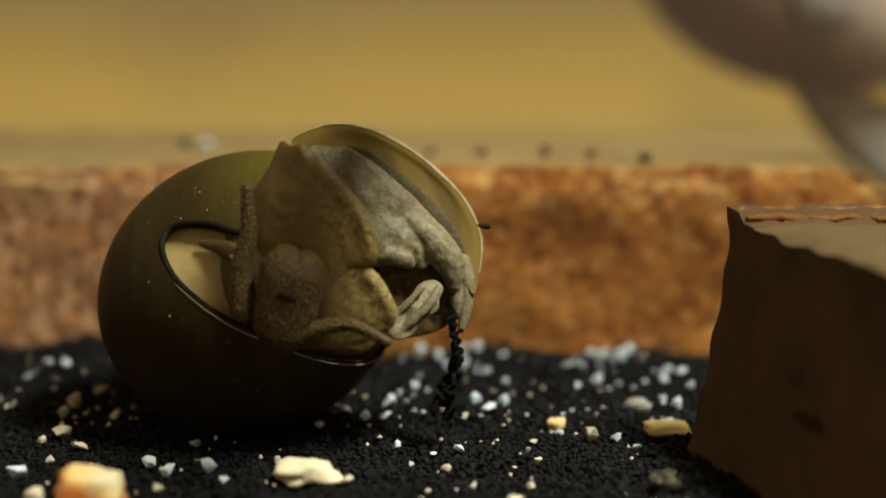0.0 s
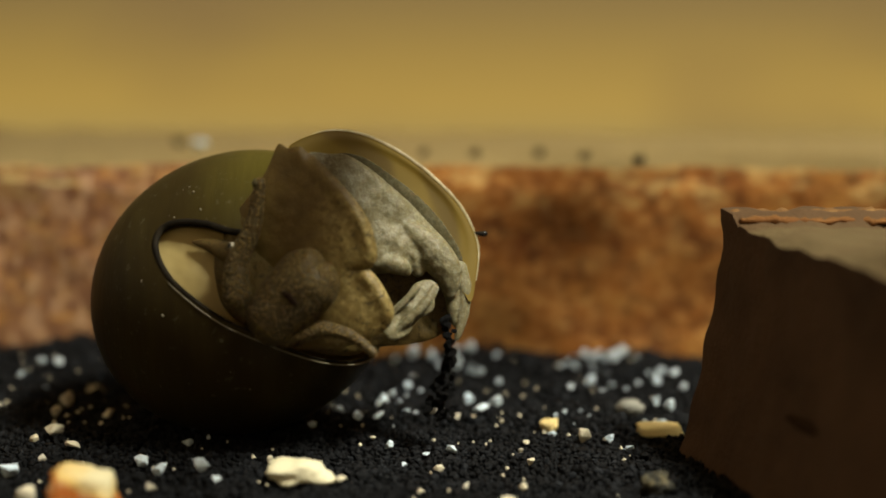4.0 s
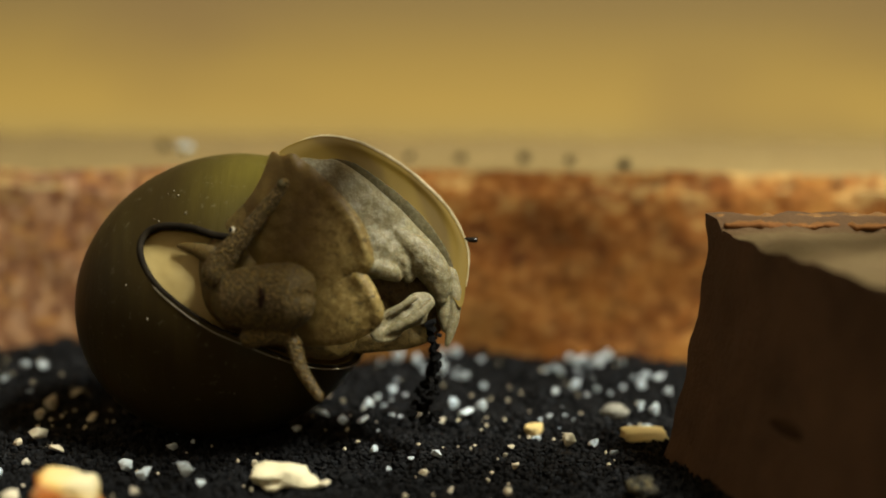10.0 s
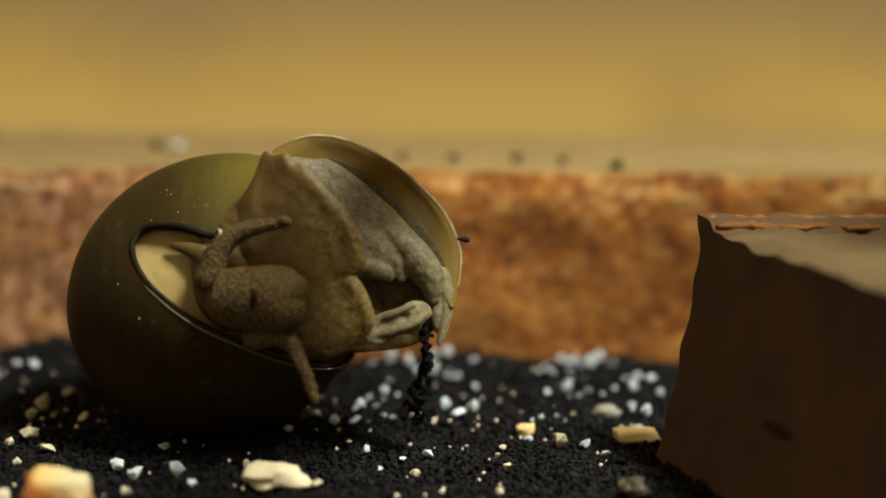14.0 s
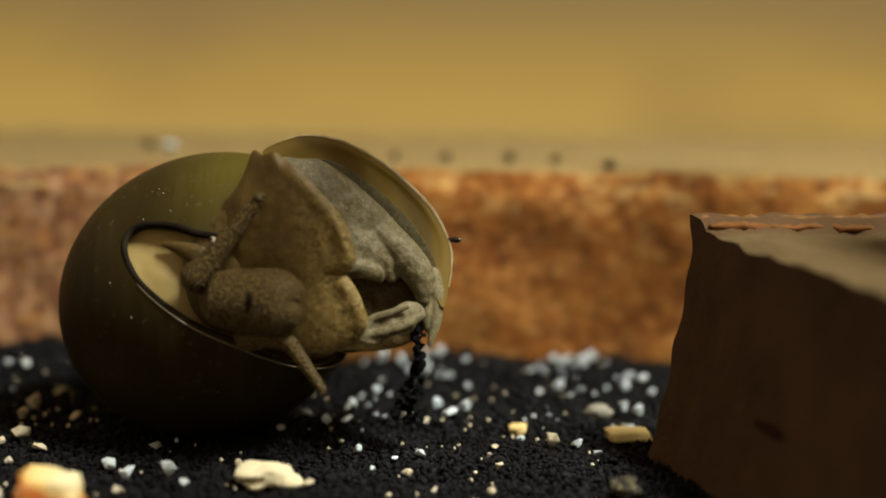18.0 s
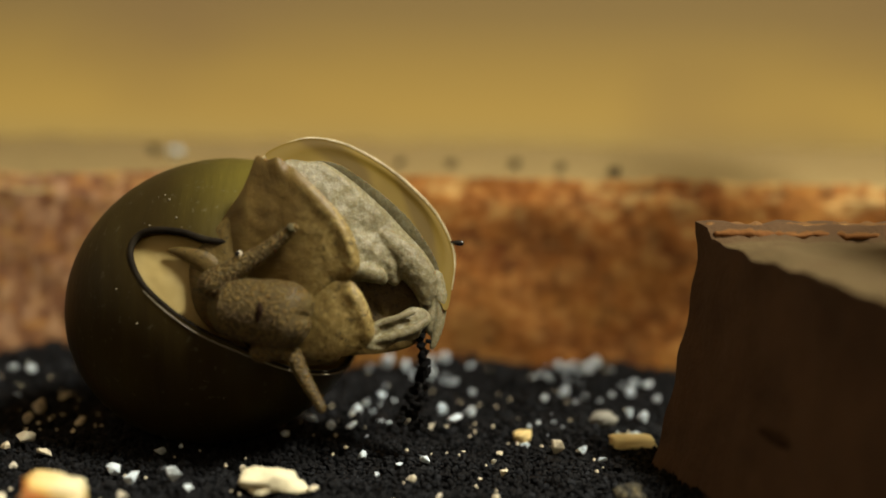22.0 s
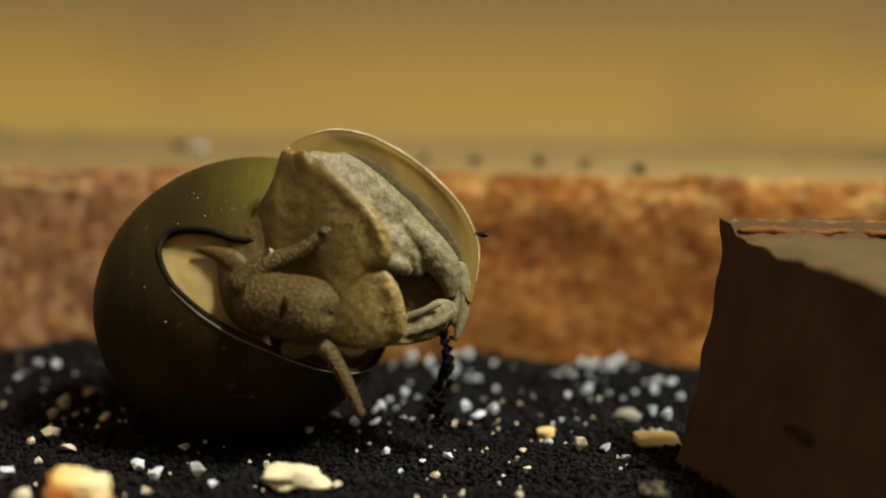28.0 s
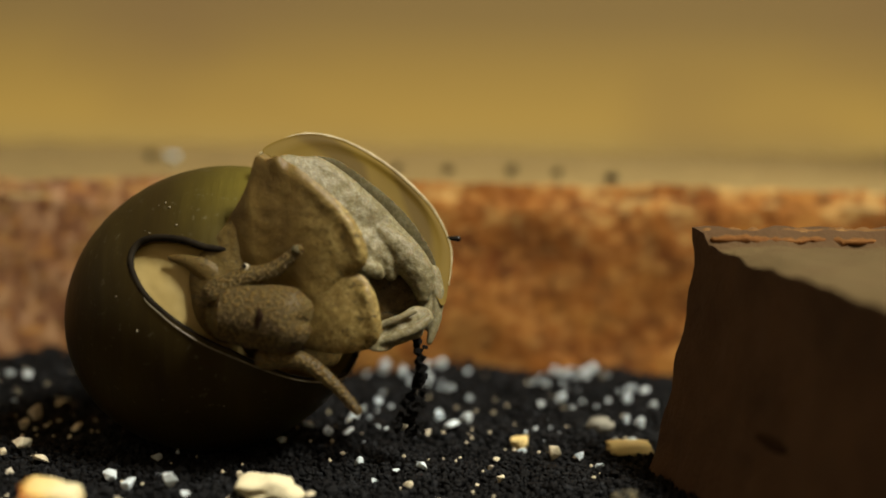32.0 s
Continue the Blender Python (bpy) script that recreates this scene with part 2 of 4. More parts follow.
# dark skin for the feeler tip and for the painted shade band
M_BAND = skin("band_shade_skin", (0.042, 0.036, 0.018), (0.066, 0.057, 0.028), (0.1, 0.088, 0.045), 3000, 0.1, 0.2, 0.05, None, 0.3, 1500, 0.08)
M_BAND.node_tree.nodes["Principled BSDF"].inputs["Specular IOR Level"].default_value = 0.08
M_BAND.node_tree.nodes["Principled BSDF"].inputs["Roughness"].default_value = 0.85
m = Mat("horn_plate", 0.6, spec=0.15)
ring = m.n.new("ShaderNodeTexWave")
ring.wave_type, ring.rings_direction = "RINGS", "SPHERICAL"
ring.inputs["Scale"].default_value, ring.inputs["Distortion"].default_value, ring.inputs["Detail"].default_value = 60, 3.0, 3
m.l.new(m.co, ring.inputs["Vector"])
c = m.mix(m.noise(160, 4), (0.15, 0.1, 0.016), (0.25, 0.18, 0.034))
c = m.mix(m.ramp(ring.outputs["Fac"], (0.35, (0, 0, 0)), (0.8, (0.75, 0.75, 0.75))), c, (0.1, 0.066, 0.014))
m.colour(c).bump(ring.outputs["Fac"], 0.12, 0.0003).translucent(0.4, (0.52, 0.38, 0.065))
M_PLATE = m.mat
m = Mat("plate_margin", 0.4)
m.colour(m.ramp(m.noise(400, 3), (0.4, (0.24, 0.19, 0.07)), (0.7, (0.6, 0.53, 0.33)))).translucent(0.35, (0.7, 0.6, 0.3))
M_MARGIN = m.mat
M_GRIT = Mat("dull_grit", 0.8).colour((0.2, 0.175, 0.11)).mat
M_BLACK = Mat("black_eye", 0.25).colour((0.008, 0.007, 0.006)).mat
M_EYERING = Mat("eye_ring", 0.4).colour((0.4, 0.36, 0.26)).mat
M_SLIT = Mat("mouth_slit", 1.0, spec=0.0).colour((0.02, 0.012, 0.008)).mat


def fish_mat(name, back, side, belly, head):
    """Scales: back to belly across the height, the head a colour of its own."""
    m = Mat(name, 0.35, spec=0.5)
    sep = m.n.new("ShaderNodeSeparateXYZ")
    m.l.new(m.co, sep.inputs[0])
    z = m.n.new("ShaderNodeMapRange")
    z.inputs["From Min"].default_value, z.inputs["From Max"].default_value = -0.008, 0.008
    m.l.new(sep.outputs["Z"], z.inputs["Value"])
    x = m.n.new("ShaderNodeMapRange")
    x.inputs["From Min"].default_value, x.inputs["From Max"].default_value = 0.012, 0.02
    m.l.new(sep.outputs["X"], x.inputs["Value"])
    c = m.ramp(z.outputs[0], (0.1, belly), (0.45, side), (0.9, back))
    c = m.mix(x.outputs[0], c, head)
    c = m.mix(m.ramp(m.noise(180, 4), (0.45, (0, 0, 0)), (0.75, (0.5, 0.5, 0.5))), c, tuple(0.5 * v for v in side))
    m.colour(c).bump(m.cells(900), 0.3, 0.0003).translucent(0.45, c)
    return m.mat


M_FISH_ORANGE = fish_mat("orange_scales", (0.92, 0.66, 0.3), (0.92, 0.54, 0.16), (0.6, 0.48, 0.38), (0.97, 0.95, 0.9))
M_FISH_PALE = fish_mat("pale_scales", (0.72, 0.34, 0.12), (0.93, 0.84, 0.68), (0.85, 0.8, 0.72), (0.98, 0.96, 0.9))
M_FISH_GREY = fish_mat("grey_scales", (0.5, 0.46, 0.42), (0.34, 0.28, 0.25), (0.17, 0.13, 0.12), (0.3, 0.25, 0.22))


def fin_mat(name, c, amount):
    m = Mat(name, 0.5)
    col = m.ramp(m.noise(200, 3, 0.6, m.stretched(1, 1, 5)), (0.35, tuple(0.6 * v for v in c)), (0.7, c))
    m.colour(col).translucent(amount, col)
    return m.mat


M_FIN_ORANGE = fin_mat("orange_fin", (0.85, 0.55, 0.3), 0.6)
M_FIN_PALE = fin_mat("pale_fin", (0.92, 0.9, 0.82), 0.6)
M_FIN_VEIL = fin_mat("veil_fin", (0.97, 0.96, 0.92), 0.75)
M_FISH_PLUM = fish_mat("plum_grey_scales", (0.74, 0.66, 0.55), (0.6, 0.5, 0.43), (0.36, 0.28, 0.24), (0.38, 0.31, 0.26))
M_FIN_DARK = fin_mat("dark_fin", (0.75, 0.74, 0.85), 0.65)

# ---- mesh helpers ----


def mesh_of(bm, name, smooth=True):
    me = bpy.data.meshes.new(name)
    bmesh.ops.recalc_face_normals(bm, faces=bm.faces)
    for f in bm.faces:
        f.smooth = smooth
    bm.to_mesh(me)
    bm.free()
    return me


def part(name, bm, material, parent, label="", smooth=True):
    ob = new(name, mesh_of(bm, name, smooth))
    ob.data.materials.append(material)
    ob.parent = parent
    return tagged(ob, label)


def rings_mesh(rings, cap=True, bm=None):
    """A skin over closed rings of equal count."""
    bm = bm or bmesh.new()
    rows = [[bm.verts.new(p) for p in r] for r in rings]
    n = len(rows[0])
    for a, b in zip(rows, rows[1:]):
        for i in range(n):
            bm.faces.new((a[i], a[(i + 1) % n], b[(i + 1) % n], b[i]))
    if cap:
        for r in (rows[0], rows[-1]):
            mid = bm.verts.new(sum((v.co for v in r), Vector()) / n)
            for i in range(n):
                bm.faces.new((r[i], r[(i + 1) % n], mid))
    return bm


def smooth_line(pts, n, closed=False):
    """A Catmull-Rom curve through points, n samples."""
    pts = [Vector(p) for p in pts]
    m = len(pts)
    out = []
    for k in range(n):
        u = k / n * m if closed else k / (n - 1) * (m - 1)
        i = min(int(u), m - 1 if closed else m - 2)
        f = u - i
        if closed:
            a, b, c, d = (pts[(i + j) % m] for j in (-1, 0, 1, 2))
        else:
            a, b, c, d = pts[max(i - 1, 0)], pts[i], pts[i + 1], pts[min(i + 2, m - 1)]
        out.append(0.5 * (2 * b + (c - a) * f + (2 * a - 5 * b + 4 * c - d) * f * f + (3 * b - 3 * c + d - a) * f ** 3))
    return out


def tube(pts, radii, sides=16, flat=1.0, steps=None, rough=0.0, bm=None, closed=False):
    """A tapered tube along a smooth line; flat < 1 squeezes it in depth (y)."""
    n = steps or max(12, 4 * len(pts))
    line = smooth_line(pts, n, closed)
    rr = [radii[min(int(k / (n - 1) * (len(radii) - 1)), len(radii) - 2)] * (1 - f) + radii[min(int(k / (n - 1) * (len(radii) - 1)), len(radii) - 2) + 1] * f
          for k in range(n) for f in [k / (n - 1) * (len(radii) - 1) - min(int(k / (n - 1) * (len(radii) - 1)), len(radii) - 2)]]
    rings = []
    for k, p in enumerate(line):
        d = (line[(k + 1) % n] - line[k - 1]) if closed else (line[min(k + 1, n - 1)] - line[max(k - 1, 0)])
        d.normalize()
        side = d.cross(Vector((0, 1, 0)))
        side = side.normalized() if side.length > 1e-4 else Vector((1, 0, 0))
        up = side.cross(d)
        ring = []
        for j in range(sides):
            a = 2 * math.pi * j / sides
            r = rr[k]
            q = p + side * (math.cos(a) * r) + up * (math.sin(a) * r * flat)
            if rough:
                q += (q - p) * rough * noise.noise(q * 900)
            ring.append(q)
        rings.append(ring)
    if closed:
        rings.append(rings[0])
        bm = rings_mesh(rings, False, bm)
        bmesh.ops.remove_doubles(bm, verts=bm.verts, dist=1e-7)
        return bm
    # rounded ends
    for end, nxt in ((0, 1), (-1, -2)):
        c = line[end]
        out = (line[end] - line[nxt]).normalized()
        extra = [[c + (q - c) * math.cos(t) + out * (rr[end] * math.sin(t)) for q in rings[end]] for t in (0.5, 1.0, 1.4)]
        rings = extra[::-1] + rings if end == 0 else rings + extra
    return rings_mesh(rings, True, bm)


def join(*pieces):
    """Several bmeshes in one."""
    bm = bmesh.new()
    for piece in pieces:
        me = bpy.data.meshes.new("piece")
        piece.to_mesh(me)
        piece.free()
        bm.from_mesh(me)
        bpy.data.meshes.remove(me)
    return bm


def fuse(ob, step, rounds):
    """Melt overlapping lobes into one soft skin."""
    melt = ob.modifiers.new("melt", "REMESH")
    melt.mode, melt.voxel_size, melt.use_smooth_shade = "VOXEL", step, True
    soft = ob.modifiers.new("soft", "SMOOTH")
    soft.factor, soft.iterations = 0.5, rounds
    return ob


U = 0.25 * math.tan(radians(LENS / 2)) / 784


def loc(a, b, c=0.0):
    """A point of the snail, seen from the front: a to the right, b down, c away, in steps of U."""
    s = 1 + c * U / 0.25
    return Vector((((a - 784) * s + 352) * U, c * U, -((b - 441) * s - 66) * U))


def pillow(outline, depth, puff, tilt=(0, 0), back=20.0, roll=0.0, rings=14, n=84, lumps=0.0, seed=0.0, warp=None):
    """A fleshy leaf: a smooth closed outline, swollen towards the front by puff, with a rolled edge."""
    edge = smooth_line([(a, b, 0) for a, b in outline], n, True)
    mid = sum(edge, Vector()) / n
    rows = []
    for sign in (1, -1):
        ks = range(rings + 1) if sign > 0 else range(rings - 1, 0, -1)
        for k in ks:
            f = math.sin(0.5 * math.pi * max(k, 0.35) / rings)
            h = math.sqrt(max(0.0, 1 - f ** 2.4)) * (puff if sign > 0 else back)
            if sign > 0:
                h += roll * math.exp(-((f - 0.9) / 0.085) ** 2)
            row = []
            for e in edge:
                p = mid + (e - mid) * f
                c = depth - sign * h + tilt[0] * (p.x - mid.x) + tilt[1] * (p.y - mid.y)
                if warp:
                    c += warp(p.x, p.y)
                if lumps:
                    q = Vector((p.x * 0.02, p.y * 0.02, seed + sign))
                    c += lumps * (noise.noise(q) + 0.5 * noise.noise(q * 2.7)) * (1.15 - f ** 6)
                row.append(loc(p.x, p.y, c))
            rows.append(row)
    return rings_mesh(rows, True)


def lumpy(size, seed, sub=2, rough=0.3, flat=(1, 1, 1), boxy=0.0):
    bm = bmesh.new()
    bmesh.ops.create_icosphere(bm, subdivisions=sub, radius=size / 2)
    for v in bm.verts:
        d = v.co.normalized()
        k = 1 + rough * (noise.noise(d * 1.3 + Vector((seed * 7.1, 0, 0))) + 0.5 * noise.noise(d * 3.1 + Vector((0, seed * 3.7, 0))))
        k += 0.28 * rough * noise.noise(d * 7.5 + Vector((0, 0, seed * 5.3))) if sub > 2 else 0.0
        if boxy:
            q = sum(abs(w) ** 5 for w in d) ** -0.2
            k *= 1 + boxy * (q - 1)
        v.co = Vector((v.co.x * flat[0], v.co.y * flat[1], v.co.z * flat[2])) * k
    return bm


# ---- the tank ----


def slab_box(name, lo, hi, material, label, category):
    bm = bmesh.new()
    bmesh.ops.create_cube(bm, size=1)
    for v in bm.verts:
        v.co = Vector([lo[i] + (v.co[i] + 0.5) * (hi[i] - lo[i]) for i in range(3)])
    ob = part(name, bm, material, None, label, False)
    return tagged(ob, category=category, kind="structure")


def bed_height(x, y):
    p = Vector((x * 40, y * 40, 0))
    heap = max(0.0, min(1.0, (y - 0.27) / 0.03)) * 0.0022 * max(-0.3, noise.noise(Vector((x * 70, 2.0, 5.0))))
    return 0.0016 * noise.noise(p) + 0.0008 * noise.noise(p * 3.1) - 0.0008 + heap + 0.0016 * max(0.0, min(1.0, (y - 0.27) / 0.03)) * max(0.0, min(1.0, (-x - 0.035) / 0.02))


def gravel_bed():
    bm = bmesh.new()
    xs = [-0.6, -0.35, -0.2] + [-0.15 + 0.004 * i for i in range(76)] + [0.2, 0.35, 0.6]
    ys = [-0.4, -0.1, 0.05, 0.12] + [0.15 + 0.004 * i for i in range(70)] + [0.5, 0.61]
    grid = [[bm.verts.new((x, y, bed_height(x, y) - 0.0006)) for x in xs] for y in ys]
    for r, s in zip(grid, grid[1:]):
        for i in range(len(xs) - 1):
            bm.faces.new((r[i], r[i + 1], s[i + 1], s[i]))
    ob = part("ground", bm, M_BED, None, "black sand bed strewn with pale pebbles")
    tagged(ob, category="sand bed", kind="structure")
    return ob


def black_grains():
    """Loose grains over the bed, one joined piece of stuff."""
    rng = np.random.default_rng(3)
    ico = bmesh.new()
    bmesh.ops.create_icosphere(ico, subdivisions=1, radius=1.0)
    base = np.array([v.co[:] for v in ico.verts])
    faces = np.array([[v.index for v in f.verts] for f in ico.faces])
    ico.free()
    verts, polys, k, near = [], [], 0, []
    y = 0.185
    while y < 0.306:
        fine = 0.72 if y < 0.25 else 1.0
        x = -0.30 * y - 0.012
        while x < 0.31 * y + 0.012:
            px, py = x + rng.uniform(-4e-4, 4e-4), y + rng.uniform(-4e-4, 4e-4)
            s = rng.uniform(0.38, 0.8) * 1e-3 * fine * (1.7 if rng.random() < 0.05 else 1.0)
            ax = rng.uniform(0.65, 1.35, 3)
            jig = 1 + rng.uniform(-0.3, 0.3, (len(base), 1))
            ang = rng.uniform(0, 6.28)
            ca, sa = math.cos(ang), math.sin(ang)
            rot = np.array([[ca, -sa, 0], [sa, ca, 0], [0, 0, 1]])
            v = (base * jig * ax * s) @ rot.T
            v += (px, py, bed_height(px, py) + s * rng.uniform(0.0, 0.7))
            x += 1.2e-3 * fine
            if abs(px + 0.004) < 0.021 and 0.207 < py < 0.2182 and len(near) < 300:
                near.append((px, py, s, ang))
                continue
            verts.append(v)
            polys.append(faces + k)
            k += len(base)
        y += 1.15e-3 * fine
    me = bpy.data.meshes.new("black_grains")
    me.from_pydata(np.concatenate(verts).tolist(), [], np.concatenate(polys).tolist())
    me.materials.append(M_SAND)
    shapes = []
    for i in range(6):
        shape = mesh_of(lumpy(2.0, 20 + i, 1, 0.55), "grain", False)
        shape.materials.append(M_GRAIN)
        shapes.append(shape)
    for i, (px, py, r, ang) in enumerate(near):
        g = new("grain", shapes[i % 6])
        g.parent = BED
        g.matrix_basis = Matrix.LocRotScale((px, py, bed_height(px, py) + 0.3 * r), Euler((ang, 0.5 * ang, ang)), (r, r * 1.15, r * 0.85))
    ob = new("black_grains", me)
    return tagged(ob, "loose coarse black sand grains on the bed", "sand", kind="stuff")


BED = gravel_bed()
black_grains()

# unseen enclosure, kept pale so that it bounces fill light
m = Mat("tank_wall", 0.8)
m.colour(m.ramp(m.noise(8, 3), (0.3, (0.8, 0.73, 0.6)), (0.7, (0.86, 0.79, 0.66))))
M_WALL = m.mat
slab_box("wall_left", (-0.62, -0.4, -0.02), (-0.6, 0.62, 0.6), M_WALL, "unseen pale side wall that bounces fill light", "wall")
slab_box("wall_right", (0.6, -0.4, -0.02), (0.62, 0.62, 0.6), M_WALL, "unseen pale side wall that bounces fill light", "wall")
slab_box("ceiling", (-0.62, -0.42, 0.6), (0.62, 0.62, 0.62), M_WALL, "unseen pale lid that bounces fill light", "lid")

# the blurred yellow distance behind the brick: a glowing panel, room light painted brighter low down
m = Mat("yellow_glow", 0.9)
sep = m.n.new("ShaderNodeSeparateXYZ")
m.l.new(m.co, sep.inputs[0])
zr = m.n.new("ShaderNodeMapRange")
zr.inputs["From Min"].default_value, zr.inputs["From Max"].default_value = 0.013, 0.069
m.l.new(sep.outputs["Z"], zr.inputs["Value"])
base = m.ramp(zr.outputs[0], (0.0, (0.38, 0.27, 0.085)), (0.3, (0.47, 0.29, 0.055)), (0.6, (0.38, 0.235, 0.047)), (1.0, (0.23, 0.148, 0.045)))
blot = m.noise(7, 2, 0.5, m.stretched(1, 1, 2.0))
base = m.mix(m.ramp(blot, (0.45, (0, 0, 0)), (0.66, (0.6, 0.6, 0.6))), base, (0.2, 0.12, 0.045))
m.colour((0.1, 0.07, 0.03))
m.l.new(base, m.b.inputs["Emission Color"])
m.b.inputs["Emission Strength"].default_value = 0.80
slab_box("backdrop", (-0.6, 0.6, -0.02), (0.6, 0.62, 0.6), m.mat, "self-glowing blurred tan-yellow distance behind the brick", "backdrop")


def brick(name, lo, hi, step, material, shape, label):
    """A rough fired-clay block: a gridded box with lumps; shape(p, n) bends it."""
    bm = bmesh.new()
    cnt = [max(2, int((hi[i] - lo[i]) / step)) for i in range(3)]
    seen = {}

    def vert(i, j, k):
        if (i, j, k) not in seen:
            u = (i / cnt[0], j / cnt[1], k / cnt[2])
            p = Vector([lo[q] + u[q] * (hi[q] - lo[q]) for q in range(3)])
            seen[i, j, k] = bm.verts.new(shape(p, [2 * w - 1 for w in u]))
        return seen[i, j, k]

    nx, ny, nz = cnt
    for i in range(nx):
        for j in range(ny):
            for k in (0, nz):
                bm.faces.new((vert(i, j, k), vert(i + 1, j, k), vert(i + 1, j + 1, k), vert(i, j + 1, k)))
        for k in range(nz):
            for j in (0, ny):
                bm.faces.new((vert(i, j, k), vert(i + 1, j, k), vert(i + 1, j, k + 1), vert(i, j, k + 1)))
    for j in range(ny):
        for k in range(nz):
            for i in (0, nx):
                bm.faces.new((vert(i, j, k), vert(i, j + 1, k), vert(i, j + 1, k + 1), vert(i, j, k + 1)))
    ob = part(name, bm, material, None, label)
    ob.data.set_sharp_from_angle(angle=radians(55))
    return tagged(ob, category="brick", group="bricks on the sand")


def back_shape(p, n):
    q = p * 60
    d = Vector((0, 0, 0))
    d.y = 0.0016 * noise.noise(q) + 0.0006 * noise.noise(q * 2.2)
    d.z = (0.0008 * noise.noise(q * 2.0)) if n[2] > 0 else 0
    if n[1] < -0.99 and n[2] > 0.9:
        d.y += 0.0012
        d.z -= 0.0008
    return p + d


brick("brick", (-0.21, 0.303, -0.012), (0.21, 0.398, 0.0342), 0.0017, M_BRICK, back_shape,
      "rough orange fired-clay brick lying along the sand")


def near_shape(p, n):
    q = p * 90
    p = p.copy()
    p.x += 0.235 * (0.233 - p.y)
    if n[0] < 0:  # hollowed side that flares out at the foot
        w = max(0.0, (0.029 - p.z) / 0.029)
        p.x -= 0.0052 * w ** 1.4 * (-n[0])
    amount = 0.0008 if n[1] > 0.98 or n[0] < -0.98 else 0.0003
    p += Vector((amount * noise.noise(q * 2), amount * noise.noise(q * 2.3 + Vector((9, 0, 0))), amount * noise.noise(q * 2 + Vector((0, 5, 0)))))
    if n[2] > 0.99:  # a groove inside the raised far rim
        back = (0.233 - p.y)
        step = min(1.0, max(0.0, (back - 0.0035) / 0.002))
        p.z -= 0.0019 * step * step * (3 - 2 * step)
        p.z += 0.0006 * noise.noise(q) + 0.0005 * noise.noise(q * 2.7)
    edge = 0.0845 * 0.5 * (n[0] + 1)
    if n[2] > 0.9:  # the corner has crumbled
        p.z -= 0.0011 * math.exp(-(edge / 0.003) ** 2) * (1 if n[2] > 0.99 else 0.4) * min(1.0, max(0.0, (0.2315 - p.y) / 0.008))
    if n[2] > 0.6:  # worn round top edge
        worn = math.exp(-(edge / 0.0055) ** 2) * min(1.0, max(0.0, (0.2315 - p.y) / 0.055))
        p.z -= 0.0010 * worn * (1 if n[2] > 0.99 else 0.5)
    return p


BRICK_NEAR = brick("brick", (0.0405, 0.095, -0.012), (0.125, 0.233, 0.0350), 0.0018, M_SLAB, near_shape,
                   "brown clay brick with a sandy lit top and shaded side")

# a dark lump, not a recess: the pit's shade is its colour
bm = lumpy(1.0, 4, 3, 0.3)
for v in bm.verts:
    v.co = Vector((0.0456 + 0.0008 * v.co.x - 0.0020 * v.co.y, 0.2005 + 0.008 * v.co.y, 0.0118 + 0.0018 * v.co.z))
part("pit", bm, Mat("pit_shade", 1.0, spec=0.0).colour((0.055, 0.034, 0.021)).mat, BRICK_NEAR, "dark lump painted as a shaded pit in the side")
part("crack", tube([Vector((0.0425 + 0.004 * i, 0.2285 + 0.0012 * noise.noise(Vector((i * 0.9, 0, 3))), 0.0338)) for i in range(16)], [0.0004, 0.0006, 0.0004, 0.0007, 0.0004, 0.0003], 10, 1.0, 90, 1.2), M_CLAY, BRICK_NEAR, "raw orange clay in the broken rim")
part("rim", tube([Vector((0.0418 + 0.004 * i, 0.2310 + 0.0005 * noise.noise(Vector((i * 0.8, 7, 3))), 0.0343 + 0.0003 * noise.noise(Vector((i * 0.7, 2, 3))))) for i in range(17)], [0.0007, 0.0009, 0.0011, 0.0009, 0.0010], 12, 1.0, 110, 0.7), M_CRUMBLE, BRICK_NEAR, "crumbling brown rim")

# pebbles: x, y, width, height in millimetres
WHITE_NEAR = [(-57.8, 217.4, 2.5, 2.2), (-41.0, 224.6, 2.1, 1.8), (-37.8, 220.1, 2.4, 2.0), (-31.6, 218.1, 2.1, 2.8), (-29.1, 214.0, 1.5, 1.2), (-36.2, 242.6, 1.5, 1.5), (-36.3, 235.6, 1.6, 1.1), (-33.6, 238.6, 0.7, 0.8), (-18.8, 245.1, 1.8, 1.2), (-15.2, 253.3, 2.3, 1.4), (-11.9, 249.2, 1.7, 1.4), (-8.9, 249.2, 2.2, 1.4), (-8.5, 258.2, 2.3, 2.1), (-6.7, 233.9, 1.6, 1.4), (-4.4, 224.0, 1.1, 0.9), (2.3, 229.0, 2.0, 1.6), (5.3, 261.1, 2.0, 2.0), (7.1, 252.2, 2.6, 2.2), (9.7, 261.4, 2.0, 1.8), (17.5, 241.8, 1.5, 1.0), (25.8, 239.0, 1.8, 1.6), (28.0, 231.9, 1.6, 1.0), (-1.3, 229.2, 1.4, 0.6)]
